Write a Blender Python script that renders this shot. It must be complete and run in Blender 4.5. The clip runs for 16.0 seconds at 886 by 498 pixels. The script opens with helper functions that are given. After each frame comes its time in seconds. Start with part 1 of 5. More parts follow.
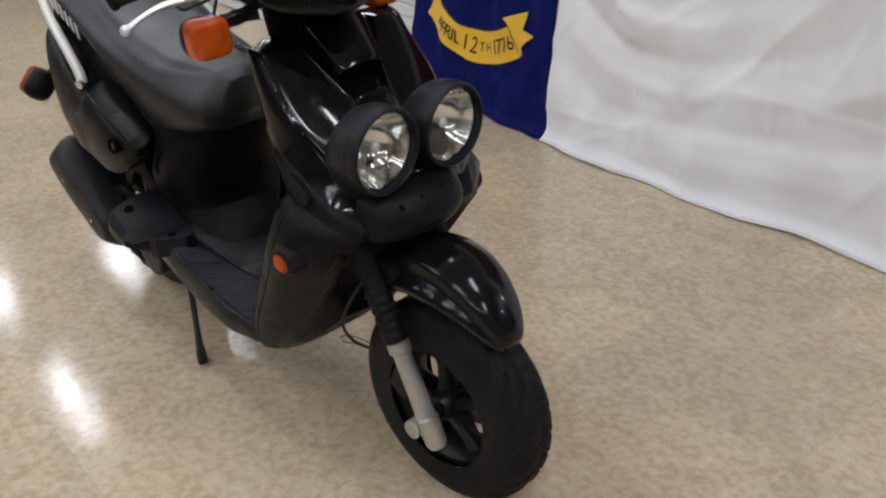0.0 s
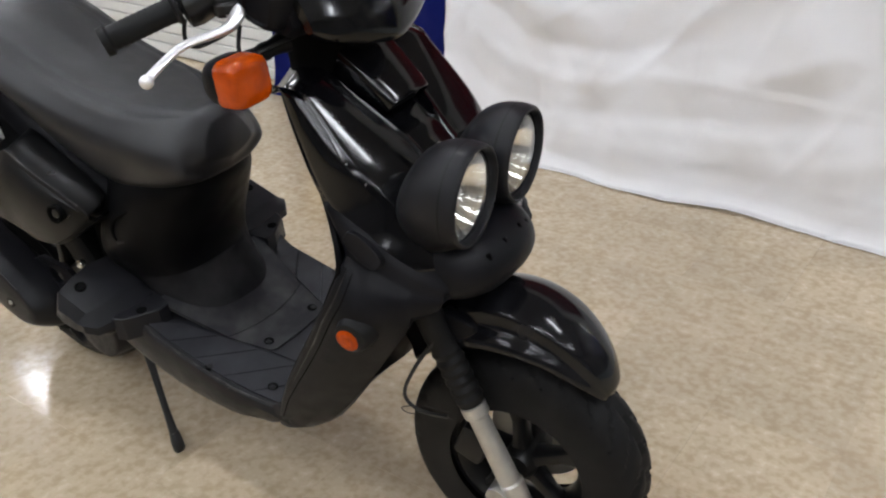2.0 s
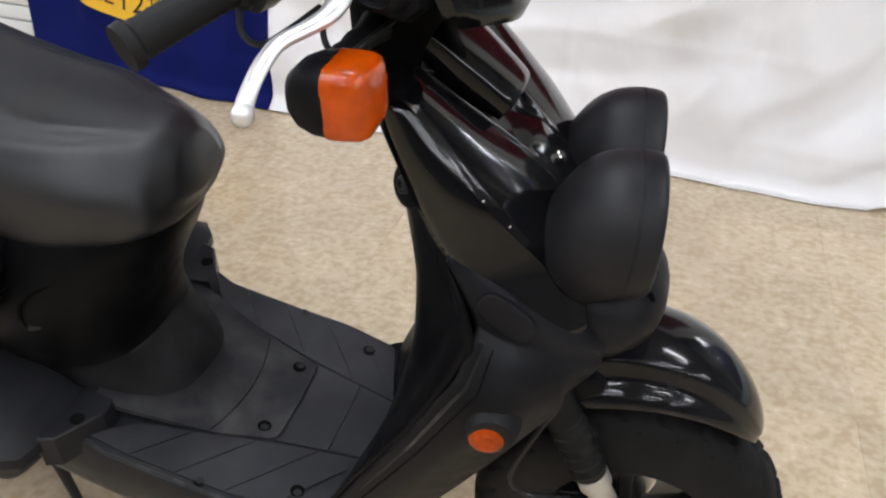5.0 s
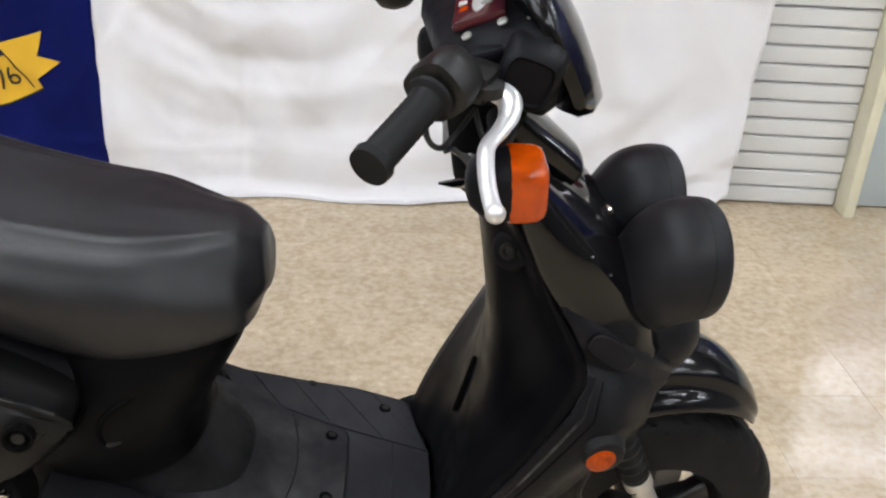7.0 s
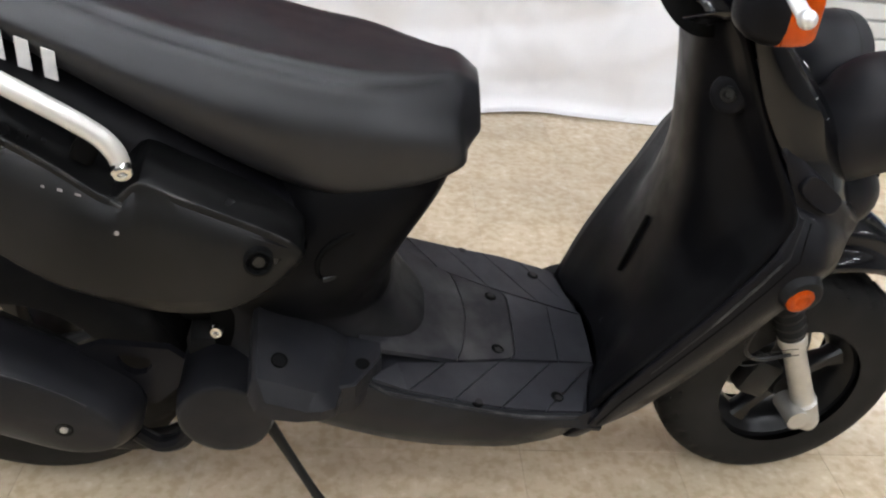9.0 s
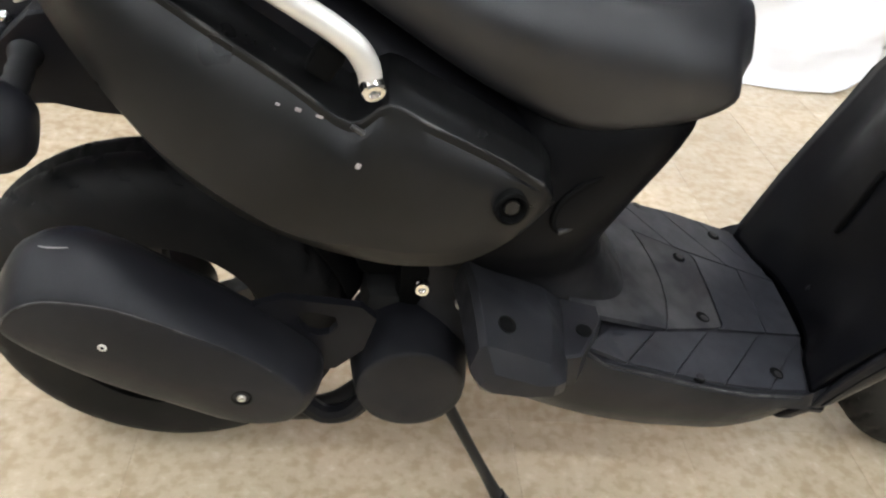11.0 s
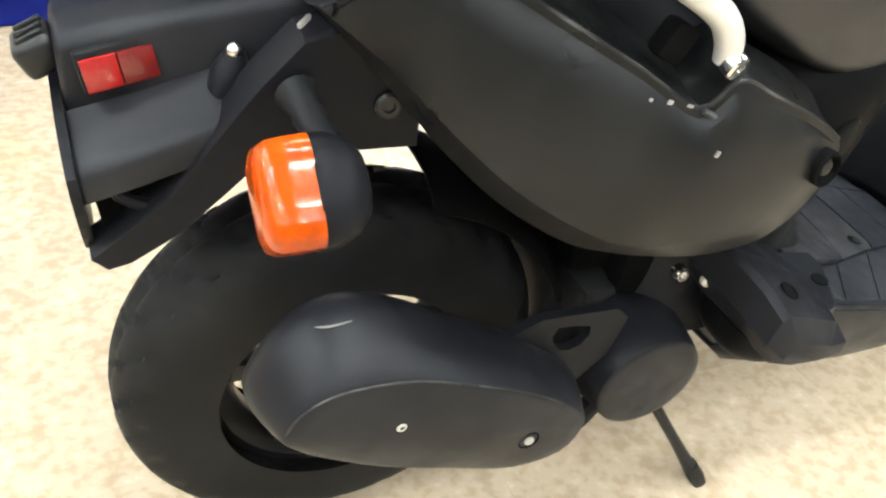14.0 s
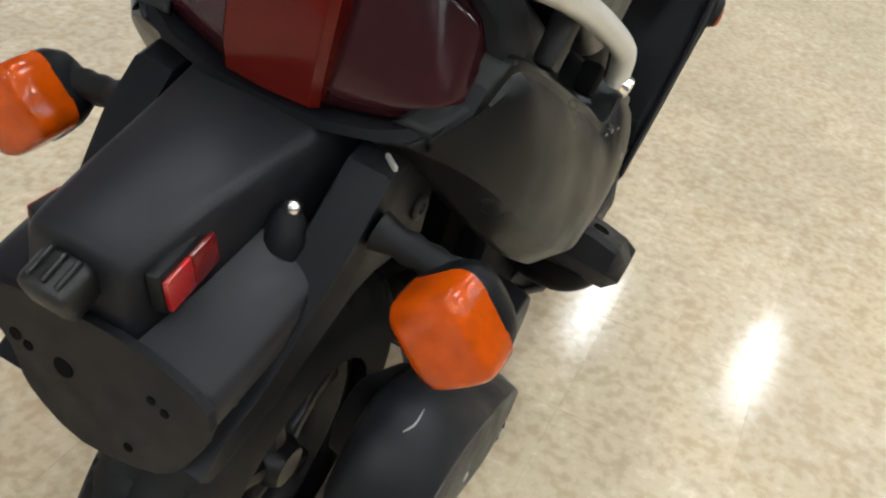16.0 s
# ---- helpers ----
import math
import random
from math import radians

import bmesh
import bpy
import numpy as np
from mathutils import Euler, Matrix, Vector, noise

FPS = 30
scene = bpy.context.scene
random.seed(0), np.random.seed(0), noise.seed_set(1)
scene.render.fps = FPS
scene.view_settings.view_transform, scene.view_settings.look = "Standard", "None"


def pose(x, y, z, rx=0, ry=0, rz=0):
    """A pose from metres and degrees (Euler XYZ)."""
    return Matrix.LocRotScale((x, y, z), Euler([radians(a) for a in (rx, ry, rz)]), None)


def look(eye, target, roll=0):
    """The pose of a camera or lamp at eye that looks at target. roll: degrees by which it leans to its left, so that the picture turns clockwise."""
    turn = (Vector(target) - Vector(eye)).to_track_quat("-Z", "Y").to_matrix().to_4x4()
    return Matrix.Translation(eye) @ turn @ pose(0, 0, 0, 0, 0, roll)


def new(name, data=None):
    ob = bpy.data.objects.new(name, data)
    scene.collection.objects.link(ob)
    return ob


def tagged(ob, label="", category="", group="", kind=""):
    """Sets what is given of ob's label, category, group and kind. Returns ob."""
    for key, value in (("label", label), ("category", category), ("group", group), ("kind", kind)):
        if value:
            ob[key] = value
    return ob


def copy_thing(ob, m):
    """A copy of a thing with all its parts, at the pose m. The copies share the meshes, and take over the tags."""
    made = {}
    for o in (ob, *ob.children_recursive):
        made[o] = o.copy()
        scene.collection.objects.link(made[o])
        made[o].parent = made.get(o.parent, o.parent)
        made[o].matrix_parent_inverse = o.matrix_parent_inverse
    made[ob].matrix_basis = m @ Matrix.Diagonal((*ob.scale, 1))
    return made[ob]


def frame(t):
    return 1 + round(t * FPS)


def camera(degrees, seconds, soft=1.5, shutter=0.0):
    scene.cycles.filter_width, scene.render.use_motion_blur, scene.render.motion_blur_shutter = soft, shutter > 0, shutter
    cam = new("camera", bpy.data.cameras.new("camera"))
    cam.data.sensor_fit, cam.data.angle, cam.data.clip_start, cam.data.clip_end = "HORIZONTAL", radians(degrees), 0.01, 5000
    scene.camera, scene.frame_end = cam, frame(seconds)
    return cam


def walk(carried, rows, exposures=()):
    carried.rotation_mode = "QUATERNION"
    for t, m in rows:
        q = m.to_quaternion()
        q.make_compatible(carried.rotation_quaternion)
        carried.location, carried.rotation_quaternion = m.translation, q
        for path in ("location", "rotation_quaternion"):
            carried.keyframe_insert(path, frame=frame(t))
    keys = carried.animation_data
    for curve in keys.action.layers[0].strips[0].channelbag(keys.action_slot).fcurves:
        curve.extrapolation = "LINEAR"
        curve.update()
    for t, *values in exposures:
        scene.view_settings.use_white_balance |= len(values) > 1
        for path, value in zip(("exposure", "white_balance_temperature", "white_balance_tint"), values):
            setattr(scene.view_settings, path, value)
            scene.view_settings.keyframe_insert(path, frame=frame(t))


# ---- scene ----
cam = camera(53.8, 16.0, soft=2.2)
PATH = [
    (0, (2.453, -0.998, 1.283), (1.088, 0.186, 0.426), 0.4),
    (0.5, (2.294, -0.936, 1.258), (0.905, 0.217, 0.397), -1.3),
    (1, (2.180, -0.914, 1.266), (0.826, 0.272, 0.395), -0.8),
    (1.5, (2.061, -1.041, 1.266), (0.860, 0.311, 0.412), 0.2),
    (2, (1.946, -1.134, 1.290), (0.916, 0.333, 0.402), -0.8),
    (2.5, (1.837, -1.096, 1.264), (0.866, 0.405, 0.369), -1.2),
    (3, (1.706, -1.002, 1.257), (0.777, 0.507, 0.330), -0.5),
    (5.5, (1.229, -1.009, 1.227), (0.846, 0.668, 0.205), 1.7),
    (6, (1.142, -1.055, 1.224), (0.833, 0.604, 0.150), 2.4),
    (6.5, (0.968, -1.165, 1.260), (1.002, 0.569, 0.265), 3.7),
    (7, (0.892, -1.150, 1.310), (0.992, 0.630, 0.405), 2.4),
    (7.5, (0.897, -1.074, 1.330), (1.142, 0.691, 0.420), 1.6),
    (8, (0.852, -1.046, 1.281), (1.106, 0.674, 0.292), 3.8),
    (8.5, (0.706, -1.167, 1.238), (0.974, 0.586, 0.313), 5.4),
    (9, (0.576, -1.235, 1.188), (0.735, 0.484, 0.178), 4.6),
    (9.5, (0.481, -1.193, 1.131), (0.544, 0.544, 0.143), 5.8),
    (10, (0.428, -1.077, 1.089), (0.454, 0.606, 0.008), 6.2),
    (12.5, (-0.082, -1.064, 1.008), (0.542, 0.518, -0.043), 11.6),
    (13, (-0.156, -0.901, 0.980), (0.462, 0.661, -0.104), 12.5),
    (13.5, (-0.164, -0.825, 0.981), (0.469, 0.703, -0.144), 8.2),
    (14, (-0.230, -0.828, 0.984), (0.494, 0.668, -0.128), 5.6),
    (14.5, (-0.411, -0.786, 1.066), (0.676, 0.539, 0.036), 10.4),
    (15, (-0.570, -0.754, 1.092), (0.745, 0.312, 0.028), 10.4),
    (15.5, (-0.591, -0.576, 1.070), (0.867, 0.218, -0.044), 9.1),
    (16, (-0.580, -0.452, 1.075), (0.963, 0.131, -0.057), 9.7),
]
EXPOSURES = [(t, e, 6650 if 7 < t < 9 else 6300, 10 if t < 11 else 3.5) for t, e in ((0.0, -0.24), (1.0, -0.06), (2.0, 0.05), (2.5, 0.09), (3.0, 0.16), (5.5, 0.40), (6.5, 0.44), (7.0, 0.30), (7.5, 0.08), (8.0, 0.02), (8.5, 0.12), (9.0, 0.48), (10.0, 0.80), (12.5, 1.1), (14.0, 1.56), (14.5, 1.62), (15.0, 1.14), (15.5, 0.75), (16.0, 0.4))]
walk(cam, [(t, look(eye, target, roll)) for t, eye, target, roll in PATH], EXPOSURES)

# ---- world and light ----
world = bpy.data.worlds.new("world")
scene.world = world
world.use_nodes = True
world.node_tree.nodes["Background"].inputs[0].default_value = (0.75, 0.8, 0.9, 1)
world.node_tree.nodes["Background"].inputs[1].default_value = 0.05
scene.view_settings.exposure = 0.0
LAMP_POWER = 36.5


# ---- materials ----
def material(name, color, rough=0.5, metal=0.0, spec=0.5, coat=0.0, coat_rough=0.05, trans=0.0, ior=1.45,
             var=0.0, var_scale=6.0, rough_var=0.0, bump=0.0, bump_scale=200.0, dust=None, dust_amount=0.0, dust_scale=5.0,
             sheen=0.0, emit=0.0, island=False):
    m = bpy.data.materials.new(name)
    m.use_nodes = True
    nt = m.node_tree
    b = nt.nodes["Principled BSDF"]
    b.inputs["Base Color"].default_value = (*color, 1)
    b.inputs["Roughness"].default_value = rough
    b.inputs["Metallic"].default_value = metal
    b.inputs["Specular IOR Level"].default_value = spec
    b.inputs["Coat Weight"].default_value = coat
    b.inputs["Coat Roughness"].default_value = coat_rough
    b.inputs["Transmission Weight"].default_value = trans
    b.inputs["IOR"].default_value = ior
    b.inputs["Sheen Weight"].default_value = sheen
    if emit:
        b.inputs["Emission Color"].default_value = (*color, 1)
        b.inputs["Emission Strength"].default_value = emit
    co = nt.nodes.new("ShaderNodeTexCoord")

    def noise_node(scale, detail=4.0):
        n = nt.nodes.new("ShaderNodeTexNoise")
        n.inputs["Scale"].default_value = scale
        n.inputs["Detail"].default_value = detail
        nt.links.new(co.outputs["Object"], n.inputs["Vector"])
        return n

    last = None
    if var:
        n = noise_node(var_scale)
        mix = nt.nodes.new("ShaderNodeMix")
        mix.data_type = "RGBA"
        mix.inputs[6].default_value = (*[c * (1 - var) for c in color], 1)
        mix.inputs[7].default_value = (*[min(1, c * (1 + var)) for c in color], 1)
        nt.links.new(n.outputs["Fac"], mix.inputs[0])
        last = mix.outputs[2]
    if dust:
        n = noise_node(dust_scale, 6.0)
        ramp = nt.nodes.new("ShaderNodeMapRange")
        ramp.inputs[1].default_value, ramp.inputs[2].default_value = 0.45, 0.8
        ramp.inputs[4].default_value = dust_amount
        nt.links.new(n.outputs["Fac"], ramp.inputs[0])
        mix = nt.nodes.new("ShaderNodeMix")
        mix.data_type = "RGBA"
        mix.inputs[6].default_value = (*color, 1)
        mix.inputs[7].default_value = (*dust, 1)
        if last:
            nt.links.new(last, mix.inputs[6])
        nt.links.new(ramp.outputs[0], mix.inputs[0])
        last = mix.outputs[2]
    if last:
        nt.links.new(last, b.inputs["Base Color"])
    if rough_var:
        n = noise_node(var_scale * 3.1)
        ramp = nt.nodes.new("ShaderNodeMapRange")
        ramp.inputs[1].default_value, ramp.inputs[2].default_value = 0.3, 0.7
        ramp.inputs[3].default_value, ramp.inputs[4].default_value = max(0.02, rough - rough_var), min(1, rough + rough_var)
        nt.links.new(n.outputs["Fac"], ramp.inputs[0])
        nt.links.new(ramp.outputs[0], b.inputs["Roughness"])
    if bump:
        n = noise_node(bump_scale, 3.0)
        bp = nt.nodes.new("ShaderNodeBump")
        bp.inputs["Strength"].default_value = bump
        bp.inputs["Distance"].default_value = 0.001
        nt.links.new(n.outputs["Fac"], bp.inputs["Height"])
        nt.links.new(bp.outputs[0], b.inputs["Normal"])
    return m


GLOSS = material("gloss_black_paint", (0.0030, 0.0030, 0.0038), 0.115, spec=0.46, rough_var=0.035, var_scale=14, coat=0.12, coat_rough=0.03, dust=(0.018, 0.0175, 0.018), dust_amount=0.2, dust_scale=18)
FENDERM = material("dusty_gloss_black", (0.0062, 0.0062, 0.0076), 0.14, spec=0.32, rough_var=0.04, var_scale=14, coat=0.15, coat_rough=0.03, dust=(0.028, 0.027, 0.029), dust_amount=0.25, dust_scale=16)
MATTE = material("black_plastic", (0.0060, 0.0060, 0.0075), 0.44, spec=0.12, var=0.35, var_scale=9, rough_var=0.1, bump=0.2, bump_scale=900, dust=(0.030, 0.0295, 0.031), dust_amount=0.35, dust_scale=6)
COWLM = material("satin_cowl_plastic", (0.0058, 0.0058, 0.0074), 0.38, spec=0.14, var=0.35, var_scale=9, rough_var=0.1, bump=0.2, bump_scale=900, dust=(0.030, 0.0295, 0.033), dust_amount=0.4, dust_scale=7)
STEPM = material("step_black_plastic", (0.0115, 0.0116, 0.0140), 0.42, spec=0.2, var=0.35, var_scale=12, rough_var=0.1, bump=0.3, bump_scale=500, dust=(0.04, 0.039, 0.039), dust_amount=0.4, dust_scale=8)
SHEEN = material("satin_black_plastic", (0.0103, 0.0103, 0.0125), 0.41, spec=0.22, var=0.35, var_scale=7, rough_var=0.1, bump=0.2, bump_scale=800, dust=(0.038, 0.037, 0.039), dust_amount=0.35, dust_scale=9)
SCUFFED = material("scuffed_gloss_black", (0.003, 0.003, 0.0034), 0.13, spec=0.42, var=0.3, var_scale=30, rough_var=0.05, dust=(0.03, 0.029, 0.028), dust_amount=0.2, dust_scale=45)
SHIELDM = material("legshield_plastic", (0.0030, 0.0030, 0.0038), 0.37, spec=0.10, var=0.35, var_scale=7, rough_var=0.09, bump=0.2, bump_scale=800, dust=(0.024, 0.0235, 0.025), dust_amount=0.3, dust_scale=9)
# Blacker than the other plastics: the shade under seat and steps is in it.
UNDER_SHADE = material("shaded_black_plastic", (0.0031, 0.0031, 0.0036), 0.42, spec=0.08, var=0.4, var_scale=8, rough_var=0.1, bump=0.2, bump_scale=800, dust=(0.032, 0.031, 0.031), dust_amount=0.3, dust_scale=7)
DUSTY = material("dusty_black_plastic", (0.0048, 0.0048, 0.0050), 0.36, spec=0.26, var=0.4, var_scale=5, rough_var=0.1, bump=0.25, bump_scale=900, dust=(0.026, 0.025, 0.024), dust_amount=0.45, dust_scale=5)
# Worn grey, also used for pale lines where edges catch the light.
WORN_LIT = material("worn_and_highlight_plastic", (0.009, 0.009, 0.0095), 0.4, spec=0.35, rough_var=0.1, dust=(0.13, 0.128, 0.125), dust_amount=0.9, dust_scale=22)
LIDM = material("scuffed_lid_plastic", (0.019, 0.019, 0.0222), 0.5, spec=0.25, var=0.35, var_scale=12, rough_var=0.1, bump=0.3, bump_scale=500, dust=(0.12, 0.117, 0.115), dust_amount=0.6, dust_scale=11)
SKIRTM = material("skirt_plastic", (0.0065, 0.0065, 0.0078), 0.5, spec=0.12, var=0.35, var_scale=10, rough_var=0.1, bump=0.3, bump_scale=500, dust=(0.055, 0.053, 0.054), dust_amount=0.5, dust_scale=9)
BOARD = material("footboard_rubber_plastic", (0.022, 0.0225, 0.0268), 0.46, spec=0.30, var=0.35, var_scale=12, rough_var=0.1, bump=0.3, bump_scale=500, dust=(0.070, 0.070, 0.076), dust_amount=0.5, dust_scale=6)
VINYL = material("black_vinyl", (0.0085, 0.0086, 0.0104), 0.41, spec=0.58, var=0.25, var_scale=8, rough_var=0.06, bump=0.25, bump_scale=700, dust=(0.03, 0.03, 0.034), dust_amount=0.4, dust_scale=3)
RUBBER = material("tyre_rubber", (0.0082, 0.0082, 0.0086), 0.6, spec=0.18, var=0.35, var_scale=10, bump=0.3, bump_scale=400, dust=(0.036, 0.034, 0.032), dust_amount=0.5, dust_scale=7)
SOFT = material("soft_black_rubber", (0.009, 0.009, 0.0095), 0.55, spec=0.2, var=0.2, var_scale=20, bump=0.2, bump_scale=600)
SATIN = material("satin_black_metal", (0.006, 0.006, 0.006), 0.40, spec=0.45, var=0.3, var_scale=20, bump=0.2, bump_scale=300, dust=(0.04, 0.037, 0.034), dust_amount=0.25)
IRON = material("dark_cast_metal", (0.010, 0.0097, 0.0094), 0.55, metal=0.3, var=0.4, var_scale=18, bump=0.4, bump_scale=250, dust=(0.06, 0.05, 0.04), dust_amount=0.4, dust_scale=12)
# Near-black for joints and holes, and for shade put into open gaps.
GAP_SHADE = material("gap_shade_black", (0.0025, 0.0025, 0.0025), 0.9, spec=0.1)
CHROME = material("chrome", (0.82, 0.81, 0.79), 0.16, metal=1.0, rough_var=0.06, var_scale=20)
RAILM = material("silver_paint", (0.60, 0.585, 0.55), 0.34, metal=0.35, rough_var=0.06, var_scale=30)
RIMM = material("rim_black_paint", (0.008, 0.008, 0.0084), 0.32, spec=0.35, var=0.3, var_scale=30)
ALU = material("cast_aluminium", (0.5, 0.49, 0.46), 0.42, metal=0.7, var=0.2, var_scale=30, rough_var=0.1, bump=0.2, bump_scale=200)
LEVER = material("polished_lever", (0.76, 0.76, 0.77), 0.3, metal=0.7)
AMBER = material("amber_lens", (0.44, 0.058, 0.0008), 0.18, spec=0.25, coat=0.25, coat_rough=0.05, var=0.6, var_scale=30, bump=0.3, bump_scale=160)
AMBERD = material("dark_amber_lens", (0.36, 0.046, 0.0008), 0.25, spec=0.25, var=0.6, var_scale=90, bump=0.4, bump_scale=260)
RED = material("red_lens", (0.080, 0.005, 0.003), 0.15, spec=0.3, coat=0.06, coat_rough=0.04, var=0.4, var_scale=14)
REDD = material("smoky_red_lens", (0.030, 0.007, 0.009), 0.14, spec=0.4, coat=0.15, coat_rough=0.04, var=0.4, var_scale=14)
REFLR = material("red_reflector", (0.30, 0.008, 0.008), 0.22, coat=0.6, bump=0.5, bump_scale=500)
REFLD = material("dark_red_reflector", (0.13, 0.006, 0.006), 0.25, coat=0.6, bump=0.5, bump_scale=500)
GLASS = material("clear_glass", (0.98, 0.98, 0.97), 0.02, trans=1.0, ior=1.35)
MIRROR = material("lamp_reflector", (0.9, 0.9, 0.88), 0.09, metal=1.0, bump=0.6, bump_scale=60)
GAUGE = material("gauge_face", (0.07, 0.012, 0.016), 0.25, coat=0.8)
WHITE_MARK = material("white_print", (0.6, 0.6, 0.59), 0.5, var=0.2, var_scale=60)
GREYM = material("grey_print", (0.3, 0.28, 0.27), 0.5)
WIRE = material("cable_sheath", (0.012, 0.012, 0.012), 0.45)


def cloth_material(name, color, var=0.06, scale=3.0):
    m = material(name, color, 0.85, spec=0.2, var=var, var_scale=scale, sheen=0.15, bump=0.5, bump_scale=900)
    return m


CLOTH_W = cloth_material("white_cloth", (0.80, 0.79, 0.80), 0.02)
CLOTH_B = material("blue_cloth", (0.0042, 0.0078, 0.086), 0.85, spec=0.12, var=0.25, var_scale=3.0, bump=0.5, bump_scale=900)
CLOTH_R = cloth_material("red_cloth", (0.12, 0.004, 0.009), 0.1)
CLOTH_Y = cloth_material("gold_cloth", (0.80, 0.47, 0.035), 0.12, 8.0)
CLOTH_K = cloth_material("dark_lettering", (0.03, 0.025, 0.02), 0.1)
SLATM = material("white_laminate", (0.72, 0.72, 0.70), 0.35, var=0.04, var_scale=3, rough_var=0.08)
GROOVE = material("slat_groove", (0.55, 0.55, 0.55), 0.7, var=0.2)
CREAM = material("cream_paint", (0.78, 0.75, 0.58), 0.4, var=0.08, var_scale=9, bump=0.2, bump_scale=120)
PALE = material("pale_blue_panel", (0.50, 0.56, 0.58), 0.4, var=0.06, var_scale=5, rough_var=0.1)
WALLM = material("unseen_wall_grey", (0.24, 0.236, 0.232), 0.7, var=0.08, var_scale=2, bump=0.2, bump_scale=150)
CEILM = material("ceiling_tile", (0.27, 0.265, 0.255), 0.85, var=0.06, var_scale=8, bump=0.5, bump_scale=120)
NAVY = material("navy_cloth", (0.01, 0.02, 0.16), 0.8, var=0.3, var_scale=3)
TUBE = material("lamp_diffuser", (0.925, 0.95, 0.985), 0.4, emit=LAMP_POWER)
LAMPBODY = material("lamp_housing", (0.8, 0.8, 0.78), 0.4)
STANDM = material("cream_metal", (0.70, 0.64, 0.42), 0.35, var=0.1)


def tile_material(name):
    """Beige speckled vinyl tile, waxed."""
    m = bpy.data.materials.new(name)
    m.use_nodes = True
    nt = m.node_tree
    b = nt.nodes["Principled BSDF"]
    geo = nt.nodes.new("ShaderNodeNewGeometry")
    info = nt.nodes.new("ShaderNodeObjectInfo")

    def noise_node(scale, detail, rough=0.6):
        n = nt.nodes.new("ShaderNodeTexNoise")
        n.inputs["Scale"].default_value, n.inputs["Detail"].default_value, n.inputs["Roughness"].default_value = scale, detail, rough
        nt.links.new(geo.outputs["Position"], n.inputs["Vector"])
        return n

    ramp = nt.nodes.new("ShaderNodeValToRGB")
    cr = ramp.color_ramp
    cr.elements[0].position, cr.elements[0].color = 0.34, (0.457, 0.355, 0.234, 1)
    cr.elements[1].position, cr.elements[1].color = 0.69, (0.67, 0.575, 0.438, 1)
    e = cr.elements.new(0.44)
    e.color = (0.492, 0.39, 0.262, 1)
    e = cr.elements.new(0.50)
    e.color = (0.547, 0.445, 0.310, 1)
    e = cr.elements.new(0.57)
    e.color = (0.567, 0.465, 0.329, 1)
    fine, patch = noise_node(44, 2.5, 0.5), noise_node(15, 3.0, 0.6)
    chips = nt.nodes.new("ShaderNodeMix")
    chips.inputs[0].default_value = 0.42
    nt.links.new(fine.outputs["Fac"], chips.inputs[2])
    nt.links.new(patch.outputs["Fac"], chips.inputs[3])
    nt.links.new(chips.outputs[0], ramp.inputs[0])
    broad = noise_node(1.1, 3.0)
    mix = nt.nodes.new("ShaderNodeMix")
    mix.data_type, mix.blend_type = "RGBA", "MULTIPLY"
    mix.inputs[0].default_value = 1.0
    tone = nt.nodes.new("ShaderNodeMapRange")
    tone.inputs[1].default_value, tone.inputs[2].default_value, tone.inputs[3].default_value, tone.inputs[4].default_value = 0.25, 0.75, 0.84, 1.09
    nt.links.new(broad.outputs["Fac"], tone.inputs[0])
    rnd = nt.nodes.new("ShaderNodeMapRange")
    rnd.inputs[3].default_value, rnd.inputs[4].default_value = 0.95, 1.04
    nt.links.new(info.outputs["Random"], rnd.inputs[0])
    mul = nt.nodes.new("ShaderNodeMath")
    mul.operation = "MULTIPLY"
    nt.links.new(tone.outputs[0], mul.inputs[0])
    nt.links.new(rnd.outputs[0], mul.inputs[1])
    nt.links.new(ramp.outputs[0], mix.inputs[6])
    nt.links.new(mul.outputs[0], mix.inputs[7])
    nt.links.new(mix.outputs[2], b.inputs["Base Color"])
    scuff = noise_node(7.0, 5.0)
    rr = nt.nodes.new("ShaderNodeMapRange")
    rr.inputs[1].default_value, rr.inputs[2].default_value, rr.inputs[3].default_value, rr.inputs[4].default_value = 0.3, 0.75, 0.085, 0.19
    nt.links.new(scuff.outputs["Fac"], rr.inputs[0])
    nt.links.new(rr.outputs[0], b.inputs["Roughness"])
    bp = nt.nodes.new("ShaderNodeBump")
    bp.inputs["Strength"].default_value, bp.inputs["Distance"].default_value = 0.10, 0.0015
    wob = noise_node(14.0, 3.0)
    nt.links.new(wob.outputs["Fac"], bp.inputs["Height"])
    nt.links.new(bp.outputs[0], b.inputs["Normal"])
    b.inputs["Specular IOR Level"].default_value = 0.42
    return m


TILE = tile_material("speckled_floor_tile")


# ---- mesh helpers ----
def part(name, bm, mat, parent=None, label="", smooth=35.0, sub=0, solid=0.0, mats=(), inside=None):
    """One mesh object out of a bmesh, under its thing; a shell is thickened towards the point inside."""
    bmesh.ops.recalc_face_normals(bm, faces=bm.faces)
    if inside is not None:
        if sum((f.calc_center_median() - Vector(inside)).dot(f.normal) * f.calc_area() for f in bm.faces) < 0:
            bmesh.ops.reverse_faces(bm, faces=bm.faces)
    me = bpy.data.meshes.new(name)
    bm.to_mesh(me)
    bm.free()
    me.materials.append(mat)
    for extra in mats:
        me.materials.append(extra)
    if smooth:
        me.shade_smooth()
        me.set_sharp_from_angle(angle=radians(smooth))
    ob = new(name, me)
    if parent:
        ob.parent = parent
    if label:
        tagged(ob, label)
    if solid:
        mod = ob.modifiers.new("thickness", "SOLIDIFY")
        mod.thickness, mod.offset = solid, -1
